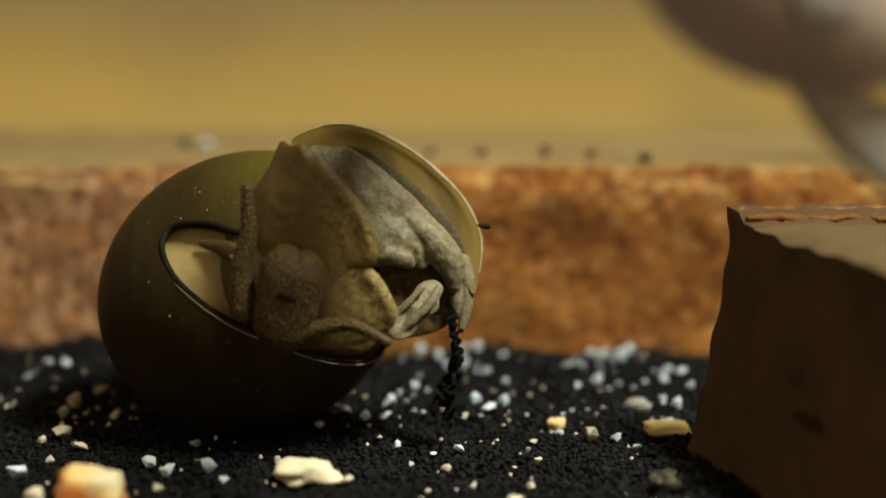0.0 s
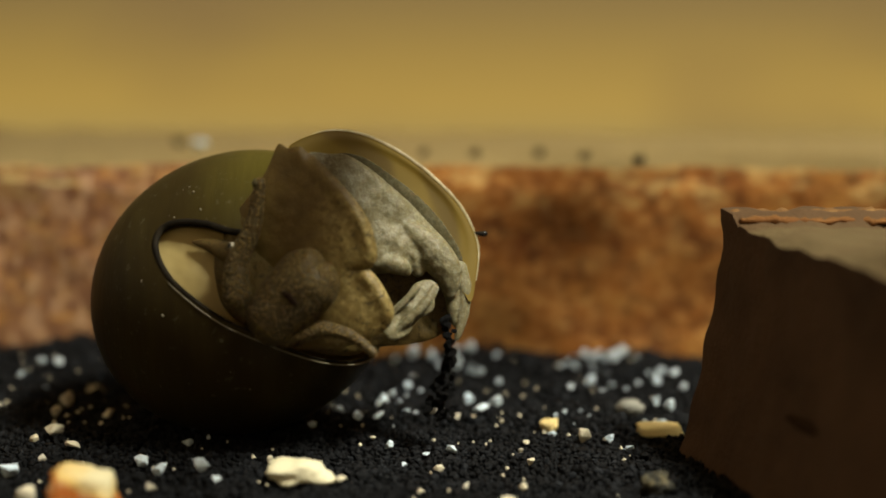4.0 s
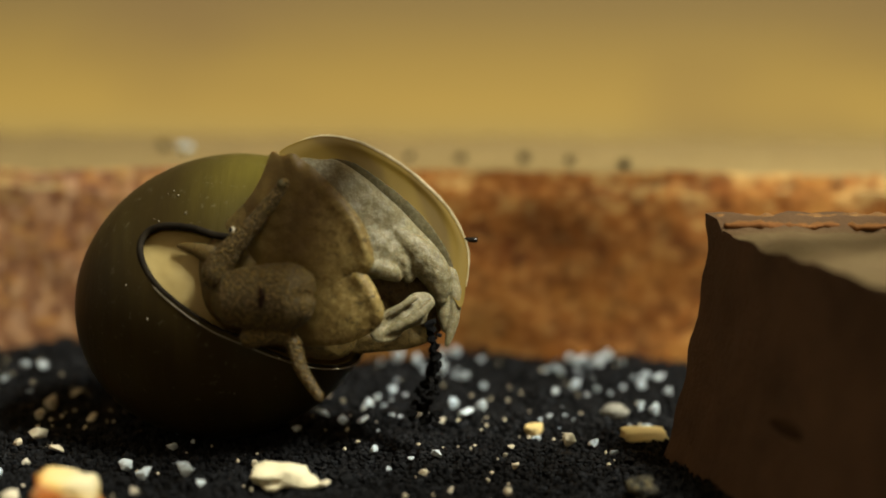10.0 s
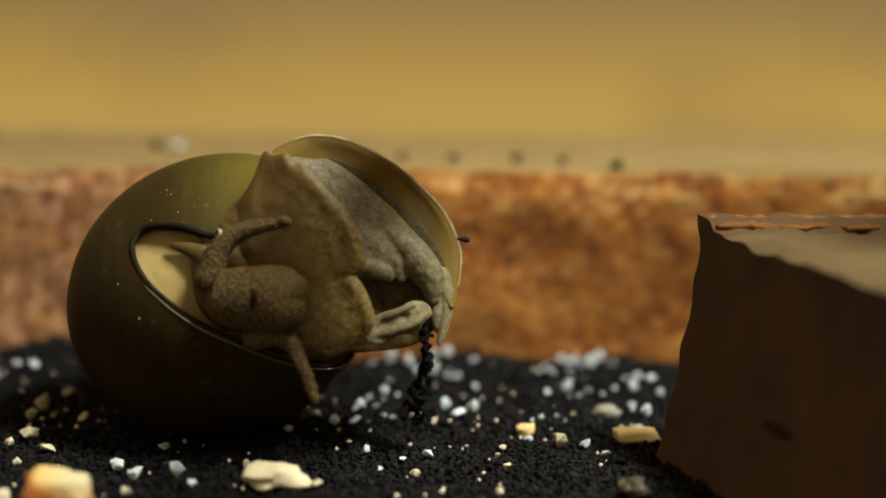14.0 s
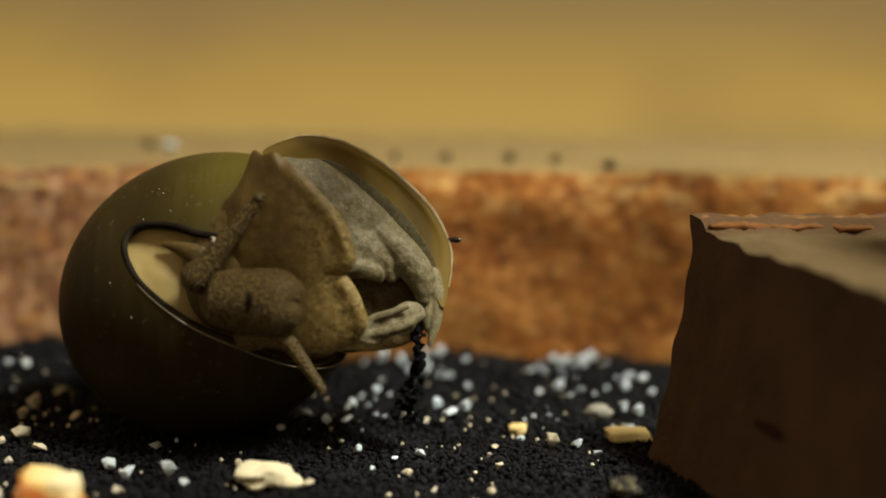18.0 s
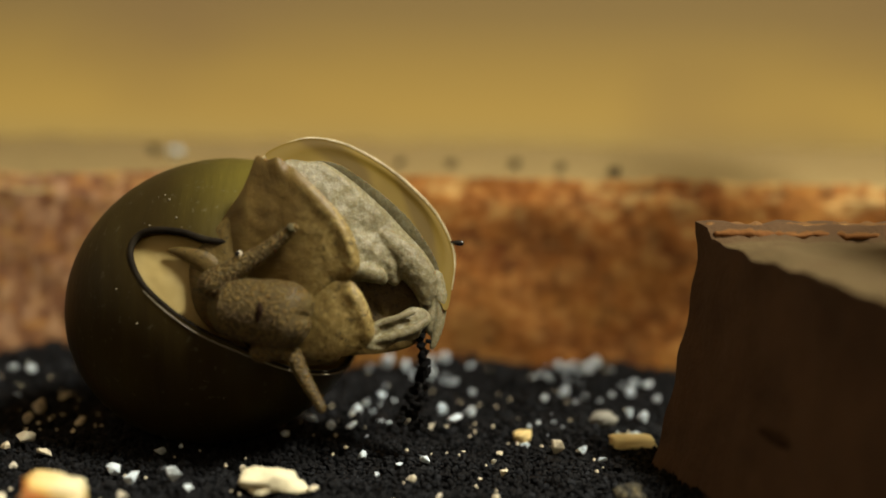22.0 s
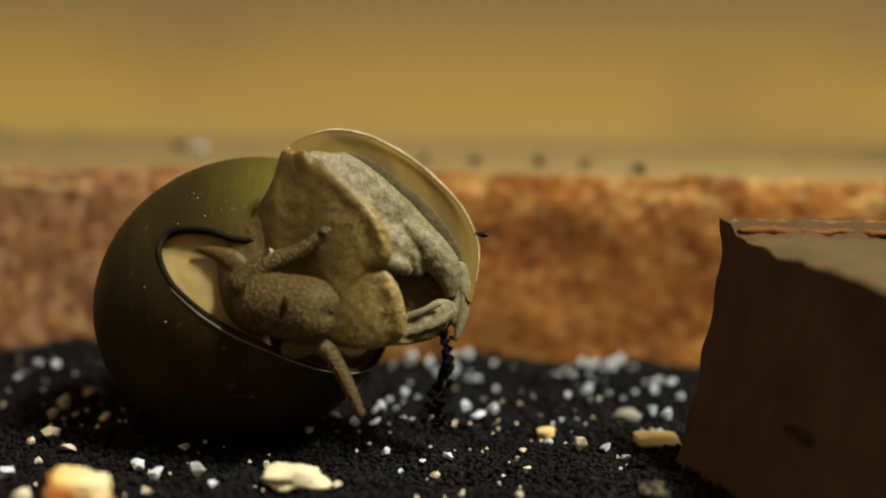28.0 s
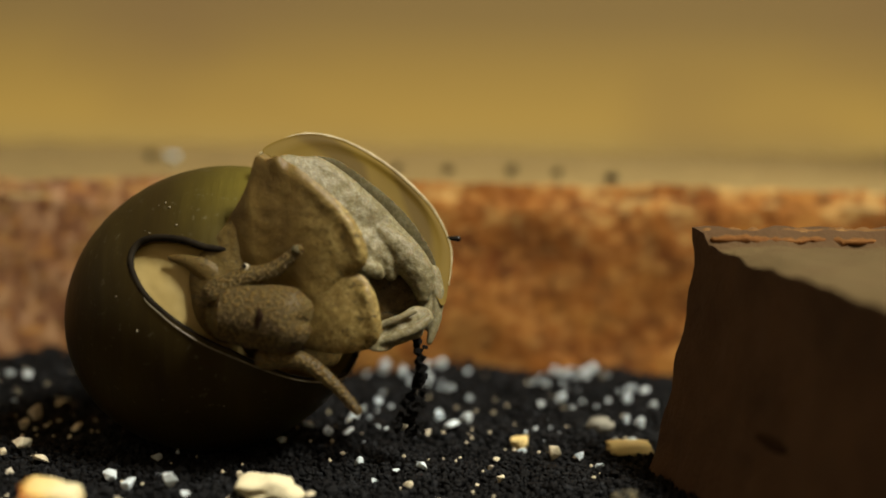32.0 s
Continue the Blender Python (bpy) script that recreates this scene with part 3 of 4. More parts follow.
WHITE_FAR = [(-69.5, 285.3, 2.5, 2.0), (-65.7, 282.7, 2.9, 2.1), (-70.7, 276.1, 2.4, 1.9), (-64.5, 268.1, 1.4, 1.4), (-4.6, 271.3, 2.2, 2.2), (-4.0, 297.1, 3.0, 4.6), (3.6, 287.7, 2.9, 3.9), (6.3, 299.0, 3.7, 3.1), (7.7, 282.7, 2.5, 2.1), (24.5, 285.5, 2.9, 2.5), (27.7, 305.0, 2.5, 2.5), (28.6, 291.8, 3.6, 2.6), (26.5, 277.4, 3.2, 2.7), (31.8, 293.3, 3.4, 2.6), (33.7, 295.4, 3.0, 2.6), (29.9, 275.2, 1.9, 1.9), (37.7, 276.1, 3.2, 2.6), (41.1, 279.7, 3.3, 2.7), (37.4, 258.6, 3.0, 3.0), (35.0, 249.2, 3.1, 2.2), (20.3, 254.0, 1.4, 1.4), (22.8, 254.2, 1.2, 1.2), (-4.5, 253.3, 1.6, 1.4), (-5.9, 262.0, 1.8, 1.3)]
CREAM = [(-68.7, 256.5, 1.6, 1.6), (-59.0, 251.0, 1.7, 1.7), (-59.2, 259.1, 1.9, 2.7), (-58.2, 234.0, 2.1, 1.1), (-56.1, 237.2, 3.2, 2.0), (-52.1, 231.4, 2.7, 1.4), (-54.7, 224.3, 1.5, 0.9), (-57.1, 268.4, 2.3, 1.1), (-51.3, 252.4, 2.1, 1.2), (-50.6, 244.1, 1.0, 0.8), (-37.2, 209.6, 1.9, 1.4), (-31.7, 242.9, 1.3, 0.7), (-23.2, 226.0, 1.2, 1.2), (-12.7, 213.1, 1.6, 1.9), (-0.1, 254.0, 2.8, 1.7), (0.5, 221.3, 1.5, 1.2), (3.2, 251.2, 1.9, 1.5), (22.0, 237.6, 2.1, 2.8), (13.4, 237.0, 1.3, 0.8), (12.3, 232.1, 1.1, 0.8), (13.3, 226.0, 1.1, 1.2), (11.8, 214.0, 1.2, 1.2), (4.1, 214.7, 1.3, 0.6), (-1.9, 211.5, 0.9, 1.0)]
LARGE = [(-18.5, 215.1, 9.6, 4.3), (30.7, 255.5, 5.4, 3.3), (17.4, 247.1, 2.9, 1.9), (33.6, 241.9, 6.6, 2.3), (29.4, 213.7, 4.4, 3.7), (9.3, 206.3, 2.4, 1.4), (-44.3, 201.0, 8.6, 7.6), (-52.4, 205.4, 4.2, 2.1)]
PEBBLE_MESHES = {}


def chip(seed):
    """An angular splinter of quartz about 1 across: the hull of a few points, with broken corners."""
    rng = random.Random(100 + seed)
    bm = bmesh.new()
    for i in range(11):
        d = Vector((rng.gauss(0, 1), rng.gauss(0, 1), rng.gauss(0, 1))).normalized()
        bm.verts.new(d * 0.5 * rng.uniform(0.85, 1.45))
    bmesh.ops.convex_hull(bm, input=bm.verts)
    bmesh.ops.delete(bm, geom=[v for v in bm.verts if not v.link_faces], context="VERTS")
    bmesh.ops.bevel(bm, geom=bm.edges[:], offset=0.045, segments=1, affect="EDGES")
    return bm


def pebble(x, y, w, h, material, label, group, sub=2, z=None, seed=0, rough=0.55, boxy=0.75, turn=None):
    key = (material.name, seed % 6, sub, rough, boxy)
    if key not in PEBBLE_MESHES:
        me = mesh_of(lumpy(1.0, 1.3 + seed % 6, sub, rough, boxy=boxy) if sub > 2 else chip(seed % 6), "pebble", sub > 2)
        me.materials.append(material)
        PEBBLE_MESHES[key] = me
    ob = new("pebble", PEBBLE_MESHES[key])
    size = 0.001
    ob.matrix_world = Matrix.LocRotScale((x * size, y * size, (bed_height(x * size, y * size) + 0.0005 if z is None else z) + 0.4 * h * size),
                                         Euler((0, 0, seed * 2.1 if turn is None else turn) if sub > 2 else (0.4 * math.sin(seed * 1.7), 0.5 * math.cos(seed * 2.9), seed * 2.1)), (w * size, 0.5 * (w + h) * size, h * size))
    return tagged(ob, label, "pebble", group)


for i, (x, y, w, h) in enumerate(WHITE_NEAR):
    pebble(x, y, w, h, M_WHITE, "small white quartz pebble on black sand", "pale pebbles", seed=i)
for i, (x, y, w, h) in enumerate(WHITE_FAR):
    for k, f in enumerate((0.62, 0.48, 0.38, 0.28)):
        if x < -45 and k:
            break
        dx, dy = (1.25 * w * math.sin(i * 2.3 + 2.1 * k), 7.0 * math.cos(i * 1.7 + 1.9 * k)) if k else (0, 0)
        wide = min(w, 1.35 * h)
        pebble(x + dx, min(y + dy, 301.0), f * wide, f * h, M_WHITE, "small white quartz pebble on black sand before the brick", "pale pebbles", seed=i + 2 * k)
for i, (x, y, w, h) in enumerate(CREAM):
    pebble(x, y, w, h, M_CREAM, "small cream pebble on black sand", "pale pebbles", seed=i + 4)
for i, ((x, y, w, h), mt, lab) in enumerate(zip(LARGE, (M_CHALK, M_GREYSTONE, M_YELLOW, M_YELLOW, M_MOTTLED, M_CREAM, M_AMBER, M_CREAM), (
        "flat ragged cream stone on black sand", "grey-cream stone before the brick", "small yellow stone on black sand",
        "flat yellow stone beside the brown brick", "mottled cream stone, its tones darkened for shade, beside the brown brick", "cream pebble on black sand",
        "amber and yellow stone", "cream pebble beside the amber stone"))):
    w, h = w * (0.83, 0.9, 1, 0.95, 0.9, 1, 0.95, 0.6)[i], h * (0.76, 0.68, 1, 0.75, 0.8, 1, 0.86, 1)[i]
    pebble(x, y, w, h, mt, lab, "larger stones", 3, seed=(1, 1, 2, 4, 2, 5, 0, 1)[i], rough=(0.5, 0.35, 0.3, 0.12, 0.7, 0.4, 0.3, 0.4)[i], boxy=(0.45, 0.6, 0.8, 1.4, 0.1, 0.6, 0.9, 0.6)[i], turn=(0.2, None, None, 0.1, None, None, 0.0, None)[i])


def pale_crumbs():
    """Fine pale chips between the grains."""
    rng = random.Random(11)
    verts, faces = [], []
    for i in range(150):
        y = rng.uniform(0.2, 0.3)
        x = rng.uniform(-0.29 * y, min(0.27 * y, 0.036))
        r = rng.uniform(0.15, 0.36) * 1e-3
        c = Vector((x, y, bed_height(x, y) + 0.0009))
        k = len(verts)
        for q in ((1, 0, 0), (-1, 0, 0), (0, 1, 0), (0, -1, 0), (0, 0, 1), (0, 0, -1)):
            verts.append(c + Vector(q) * r * rng.uniform(0.6, 1.5))
        faces += [(k + a, k + b, k + e) for a in (0, 1) for b in (2, 3) for e in (4, 5)]
    me = bpy.data.meshes.new("pale_crumbs")
    me.from_pydata(verts, [], faces)
    me.materials.append(M_CREAM)
    return tagged(new("pale_crumbs", me), "fine pale chips scattered over the black sand", "gravel", kind="stuff")


pale_crumbs()
# crumbs on top of the brick
for i, (x, y, mt) in enumerate(((-49.7, 344, M_WHITE), (-55.2, 353, M_BED), (-2.7, 330, M_BED), (7.6, 325, M_BED), (20.5, 330, M_BED), (28.9, 322, M_BED), (38.3, 314, M_BED))):
    pebble(x, y, 3.3 if mt is M_WHITE else 2.7, 2.6 if mt is M_WHITE else 2.1, mt,
           "white pebble lying on the brick" if mt is M_WHITE else "black gravel crumb lying on the brick", "crumbs on the brick", 2, 0.0340, i)

# ---- the snail ----
SNAIL = new("snail")
TILT = pose(0, 0, 0, -8, 0, 0)
SNAIL.matrix_world = Matrix.Translation(EYE) @ TILT @ Matrix.Translation((-352 * U, 0.25, -66 * U))
tagged(SNAIL, "olive-brown round snail lying on black sand, foot curled out", "snail")
SHELL_MID = (445, 517)
SHELL_RADII = (272, 256, 246)
LEAN = radians(25)


def front_depth(a, b, k=1.0):
    """Depth of the shell's front surface there, in steps of U."""
    c = 0.0
    for _ in range(24):
        w = 1 + c * U / 0.25
        x, z = (a - 784) * w + 784 - SHELL_MID[0], -((b - 441) * w + 441 - SHELL_MID[1])
        dx = (x * math.cos(LEAN) + z * math.sin(LEAN)) / (k * SHELL_RADII[0])
        dz = (z * math.cos(LEAN) - x * math.sin(LEAN)) / (k * SHELL_RADII[2])
        c = -k * SHELL_RADII[1] * math.sqrt(max(0.0, 1 - dx * dx - dz * dz))
    return c


def on_ball(d, k=1.0):
    p = Vector((d.x * SHELL_RADII[0], d.y * SHELL_RADII[1], d.z * SHELL_RADII[2])) * (k * U)
    return loc(*SHELL_MID) + Matrix.Rotation(-LEAN, 3, "Y") @ p


def to_ball(p):
    q = Matrix.Rotation(LEAN, 3, "Y") @ (p - loc(*SHELL_MID))
    return Vector((q.x / SHELL_RADII[0], q.y / SHELL_RADII[1], q.z / SHELL_RADII[2])).normalized()


def ease(u):
    u = min(1.0, max(0.0, u))
    return u * u * (3 - 2 * u)


def build_shell():
    """A ball with an oval mouth; the mouth's far side runs behind the foot."""
    n, rings = 150, 64
    oval = ((420, 409), (375, 396), (322, 394), (291, 411), (285, 446), (309, 493), (357, 536), (411, 570), (470, 596), (527, 621), (585, 639), (645, 642), (684, 622), (688, 580), (650, 510), (570, 440), (490, 418))
    edge = [to_ball(loc(p.x, p.y, front_depth(p.x, p.y))) for p in smooth_line([(a, b, 0) for a, b in oval], n, True)]
    pole = -sum(edge, Vector()).normalized()

    def coat(k, reach):
        rows = []
        for r in range(rings + 1):
            u = reach * r / rings
            rows.append([on_ball(e.slerp(pole, min(u, 0.995)), k) for e in edge])
        return rings_mesh(rows, False)

    shell = part("shell", coat(1.0, 1.0), M_SHELL, SNAIL, "glossy olive-brown shell with faint growth streaks")
    part("lining", coat(0.955, 0.9), M_LINING, shell, "cream inner lining of the shell")
    thick = [(1.8 + 4.4 * abs(math.cos(math.pi * (i / n - 0.05)))) * U for i in range(n)]
    part("lip", tube([on_ball(e, 0.985) for e in edge], thick, 10, 1.0, n, closed=True), M_LIP, shell, "black lip round the mouth")
    part("lip_edge", tube([on_ball(e.slerp(pole, 0.010), 1.006) for e in edge[46:112]], [0.5 * U, 1.3 * U, 1.3 * U, 1.5 * U, 0.6 * U], 8, 1.0, 130), M_EDGE, shell, "thin pale edge line")
    return shell


SHELL = build_shell()
bm = bmesh.new()
for i, (a, b) in enumerate(((335, 338), (346, 333), (353, 341), (311, 383), (319, 387), (366, 372), (376, 389), (262, 500), (300, 560), (420, 660), (455, 690))):
    q = loc(a, b, front_depth(a, b, 1.002))
    piece = lumpy((2.0 + 1.5 * (i % 3)) * U, i, 1, 0.3)
    for v in piece.verts:
        v.co += q
    me = bpy.data.meshes.new("grit")
    piece.to_mesh(me)
    piece.free()
    bm.from_mesh(me)
    bpy.data.meshes.remove(me)
part("grit", bm, M_GRIT, SHELL, "tiny pale grit on the shell")

PARTS = {"shell": SHELL}


def flesh(key, name, bm, material, label=""):
    PARTS[key] = part(name, bm, material, SNAIL, label)
    return PARTS[key]


flesh("mantle", "mantle", pillow([(290, 442), (302, 416), (340, 404), (400, 414), (470, 450), (530, 540), (500, 600), (400, 562), (345, 528), (306, 482)], 0, -2, (0, 0), 6, 0, lumps=2,
      warp=lambda a, b: front_depth(a, b, 0.93) + 0.22 * (a - 290)), M_LINING, "cream mantle lining the shell mouth")
flesh("neck", "neck", pillow([(405, 500), (440, 440), (520, 420), (600, 470), (670, 560), (650, 625), (560, 622), (470, 592), (415, 560)], -160, 30, (0, 0), 40, 0, lumps=4), M_NECK,
      "brown neck folded inside the shell mouth")
flesh("collar", "collar", pillow([(394, 445), (424, 404), (462, 362), (500, 340), (530, 440), (510, 560), (455, 580), (408, 545), (392, 490)], -222, 16, (-0.05, -0.02), 20, 0, lumps=4, seed=8.0), M_NECK, "soft brown collar of the neck")
flesh("siphon", "siphon", tube([loc(354, 430, -214), loc(385, 436, -222), loc(425, 455, -226), loc(465, 490, -218)], [3 * U, 11 * U, 22 * U, 34 * U], 16, 0.6), M_NECK, "short brown breathing siphon")
flesh("plate", "operculum", pillow([(515, 253), (575, 222), (640, 226), (710, 258), (770, 302), (822, 358), (850, 420), (848, 480), (836, 520), (796, 440), (705, 350), (604, 282)], -105, -8, (0.34, -0.42), 10, 4), M_PLATE, "translucent yellow-olive horny lid plate")
part("margin", tube([loc(a, b, -105 + 0.34 * (a - 706) - 0.42 * (b - 372)) for a, b in ((512, 256), (575, 223), (640, 226), (710, 257), (770, 301), (822, 357), (850, 420), (847, 482))], [2.5 * U, 4.2 * U, 4.6 * U, 3.0 * U], 8, 0.7, 60, 0.25), M_MARGIN, PARTS["plate"], "pale worn rim")
M_GROWTH = Mat("growth_line", 0.7, spec=0.1).colour((0.115, 0.078, 0.02)).mat
for da, db, w in ((-8, 13, 1.6), (-17, 27, 2.4), (-30, 45, 3.0)):
    part("growth_line", tube([loc(a + da, b + db, -103 + 0.34 * (a + da - 706) - 0.42 * (b + db - 372)) for a, b in ((575, 228), (640, 231), (704, 258), (762, 302), (812, 357), (838, 412))], [0.5 * w * U, w * U, 1.2 * w * U, w * U, 0.4 * w * U], 8, 0.6, 60, 0.3), M_GROWTH, PARTS["plate"], "brown growth line")
part("speck", tube([loc(844, 400, -70), loc(858, 401, -70), loc(864, 401, -70)], [2.5 * U, 5 * U, 5 * U], 8), M_BLACK, PARTS["plate"], "tiny black stalk on the rim")
def side_c(a, b):
    return -150 + 0.36 * (a - 700) - 0.1 * (b - 400)


def strand(line, radii, steps, lift=0.0, flat=0.8, rough=0.12):
    """A soft strand of flesh on the side of the foot."""
    return tube([loc(a, b, side_c(a, b) - 14 + lift + c) for a, b, c in line], [r * U for r in radii], 16, flat, steps, rough)


flesh("back", "foot_side", join(
    pillow([(545, 264), (590, 260), (624, 264), (690, 308), (755, 368), (805, 425), (828, 470), (832, 500), (812, 510), (790, 498), (765, 468), (745, 472), (715, 470), (680, 472), (640, 470), (600, 420), (560, 340)], -150, 24, (0.36, -0.1), 30, 0, rings=22, n=140, lumps=8, seed=4.0),
    strand([(728, 392, 0), (772, 432, -8), (798, 470, -10), (802, 504, -6)], [16, 27, 25, 13], 30),
    strand([(736, 405, 10), (734, 436, 4), (746, 466, 6)], [12, 18, 12], 20),
    strand([(820, 462, 2), (828, 505, 0), (824, 552, 0), (815, 586, 4)], [13, 13, 10, 5], 28),
    strand([(806, 500, 4), (808, 530, 6), (812, 560, 8)], [12, 12, 6], 20),
    strand([(672, 452, 0), (697, 454, -7), (716, 460, -7), (726, 470, 0)], [12, 16, 15, 8], 26)), M_FOOT,
    "mottled grey-olive side of the foot")
fuse(PARTS["back"], 2.2 * U, 3)
# a dark tube paints the shade between foot and lid plate
part("edge_band", tube([loc(a, b, side_c(a, b) + 4) for a, b in ((606, 262), (640, 276), (672, 304), (712, 338), (756, 378), (800, 428), (825, 474))], [3 * U, 12 * U, 19 * U, 23 * U, 23 * U, 16 * U, 6 * U], 20, 0.45, 90, 0.04), M_BAND, PARTS["back"], "dark grey band painting the shade between foot and lid plate")
flesh("inner", "foot_hollow", pillow([(620, 470), (700, 455), (795, 480), (822, 520), (806, 560), (770, 588), (700, 600), (630, 590)], -116, 6, (0.1, 0), 10, 0, lumps=8, seed=6.0), M_NECK, "shaded brown hollow in the folded foot")


def sole_c(a, b):
    return -250 - 0.14 * (a - 575) + 0.06 * (b - 400)


def leaf(outline, rim, height, width, puff, back, seed, form, rise=14.0, n=180, rings=44):
    """A lobe of the sole: a thick sheet in the sole's plane with a rolled rim; form(a, b) bends it."""
    edge = smooth_line([(a, b, 0) for a, b in outline], n, True)
    mid = sum(edge, Vector()) / n
    crest = np.array([p[:2] for p in smooth_line([(a, b, 0) for a, b in rim], 90)])
    fade = np.minimum(1.0, np.minimum(np.arange(90) / rise, np.arange(90)[::-1] / 14.0))
    rows = []
    for sign in (1, -1):
        for k in (range(rings + 1) if sign > 0 else range(rings - 1, 0, -2)):
            f = math.sin(0.5 * math.pi * max(k, 0.35) / rings)
            row = []
            for e in edge:
                p = mid + (e - mid) * f
                dome = (1 - f ** 10) * (puff if sign > 0 else back)
                c = sole_c(p.x, p.y) - sign * dome + form(p.x, p.y)
                if sign > 0:
                    d = np.hypot(crest[:, 0] - p.x, crest[:, 1] - p.y)
                    i = int(d.argmin())
                    c -= height * fade[i] * math.exp(-(float(d[i]) / width) ** 2)
                q = Vector((p.x * 0.016, p.y * 0.016, seed))
                c += 2.6 * noise.noise(q) + 1.2 * noise.noise(q * 3.1)
                row.append(loc(p.x, p.y, c))
            rows.append(row)
    return rings_mesh(rows, True)


def dent(a, b, a0, b0, ra, rb, depth):
    return depth * math.exp(-((a - a0) / ra) ** 2 - ((b - b0) / rb) ** 2)


def sole_form(a, b):
    bulge = dent(a, b, 620, 400, 90, 130, -12) + dent(a, b, 515, 312, 26, 40, 5)
    pleat = 4.0 * math.sin((a - 500) * 0.11) * ease((300 - b) / 30)
    return bulge + pleat + 40 * ease((b - 430) / 150) * ease((610 - a) / 130) + 40 * ease((500 - a) / 90)


flesh("sole", "sole", leaf(
    [(512, 263), (530, 269), (550, 264), (566, 275), (586, 288), (626, 324), (660, 359), (684, 395), (698, 437), (697, 460), (684, 474), (654, 488), (622, 530), (590, 572), (540, 592), (490, 572), (450, 530), (426, 470), (428, 416), (455, 374), (484, 330), (498, 300)],
    [(570, 292), (586, 302), (620, 334), (650, 368), (672, 400), (685, 437), (682, 458), (664, 470)], 10, 15, 9, 22, 1.0, sole_form, 58.0), M_SOLE,
    "broad ochre-brown sole with a speckled rolled edge")
flesh("lobe", "sole_lobe", leaf(
    [(620, 470), (640, 459), (666, 463), (692, 488), (710, 522), (719, 552), (709, 578), (680, 596), (640, 608), (580, 610), (515, 600), (468, 566), (452, 520), (500, 470), (560, 456)],
    [(660, 482), (674, 490), (686, 506), (699, 530), (706, 553), (698, 574)], 7, 15, 9, 24, 2.0,
    lambda a, b: -1 + dent(a, b, 640, 540, 60, 60, -8) + 44 * ease((b - 440) / 150) * ease((600 - a) / 120)), M_SOLE,
    "lower lobe of the ochre-brown sole")
flesh("fold", "foot_fold", join(
    pillow([(686, 572), (700, 548), (726, 524), (742, 503), (767, 495), (785, 508), (778, 530), (775, 549), (748, 568), (730, 593), (704, 603), (688, 594)], -192, 8, (0.15, -0.25), 22, 0, rings=26, n=120, lumps=9, seed=2.0),
    tube([loc(702, 592, -206), loc(732, 566, -208), loc(760, 538, -206), loc(776, 510, -200)], [4 * U, 8 * U, 9 * U, 6 * U], 14, 0.8, 40, 0.25),
    tube([loc(694, 566, -204), loc(720, 538, -204), loc(748, 509, -200)], [3 * U, 6 * U, 5 * U], 12, 0.8, 30, 0.25)), M_FOOT,
    "upturned grey fold of the foot like a small scoop")
fuse(PARTS["fold"], 2.2 * U, 3)


def build_head():
    """The snout lies along x from the neck at 0 to the two lips."""
    rows = []
    line = ((-95, 14), (-55, 22), (-20, 36), (0, 44), (30, 50), (60, 52), (85, 54), (108, 53), (125, 46), (137, 34), (144, 18))
    n = 40
    xs = smooth_line([(x, r, 0) for x, r in line], 44)
    for p in xs:
        row = []
        for j in range(n):
            a = 2 * math.pi * j / n
            r = p.y * (1 + 0.03 * noise.noise(Vector((p.x * 0.05, math.cos(a) * 2, math.sin(a) * 2))))
            x = p.x - (7 * ((p.x - 95) / 45) * math.exp(-((math.sin(a)) / 0.3) ** 2) if p.x > 95 else 0)
            row.append(Vector((x, math.cos(a) * r * 0.85 + max(0.0, -1.2 * x), math.sin(a) * r)) * U)
        rows.append(row)
    lobes = []
    for z, x in ((19, 126), (-17, 122)):
        bm = lumpy(1.0, z, 3, 0.12)
        for v in bm.verts:
            v.co = Vector((x + v.co.x * 38, v.co.y * 62, z + v.co.z * 42)) * U
        lobes.append(bm)
    head = part("head", join(rings_mesh(rows), *lobes), M_HEAD, SNAIL, "pebbly brown head with a blunt snout")
    fuse(head, 2.2 * U, 3)
    bm = tube([Vector((70, -43, 16)) * U, Vector((73, -45, 2)) * U, Vector((71, -43, -14)) * U], [2 * U, 6 * U, 3 * U], 10, 0.6, 20, 0.4)
    part("mouth_slit", bm, M_SLIT, head, "dark narrow slit")
    return head


HEAD = build_head()
SEGMENTS = 9


def build_tentacle(length, r0, r1, label):
    """A feeler in rigid pieces, base first."""
    pieces = []
    step = length / SEGMENTS
    for i in range(SEGMENTS):
        a, b = r0 + (r1 - r0) * (i / SEGMENTS) ** 0.8, r0 + (r1 - r0) * ((i + 1) / SEGMENTS) ** 0.8
        bm = tube([Vector((-0.5 * step, 0, 0)) * U, Vector((0, 0, 0)), Vector((0.5 * step, 0, 0)) * U], [a * U, 0.5 * (a + b) * U, b * U], 14, 1.0, 8)
        pieces.append(part("feeler_piece", bm, M_HEAD, SNAIL, label))
    return pieces


FEELER_UP = build_tentacle(205, 25, 9, "brown pebbled feeler")
FEELER_LOW = build_tentacle(195, 19, 8, "brown pebbled feeler")
bm = lumpy(13 * U, 2, 3, 0.05)
for v in bm.verts:
    v.co += Vector((0, -6 * U, 17 * U))
EYE_RING = part("eye", bm, M_EYERING, FEELER_UP[3], "pale eye bulb on the feeler")
bm = lumpy(8 * U, 2, 3, 0.05)
for v in bm.verts:
    v.co += Vector((0, -11 * U, 19 * U))
part("pupil", bm, M_BLACK, EYE_RING)


bm = lumpy(15 * U, 4, 3, 0.1)
for v in bm.verts:
    v.co += Vector((9 * U, -5 * U, 2 * U))
part("tip", bm, M_BAND, FEELER_UP[-1], "dark blunt tip of the feeler")


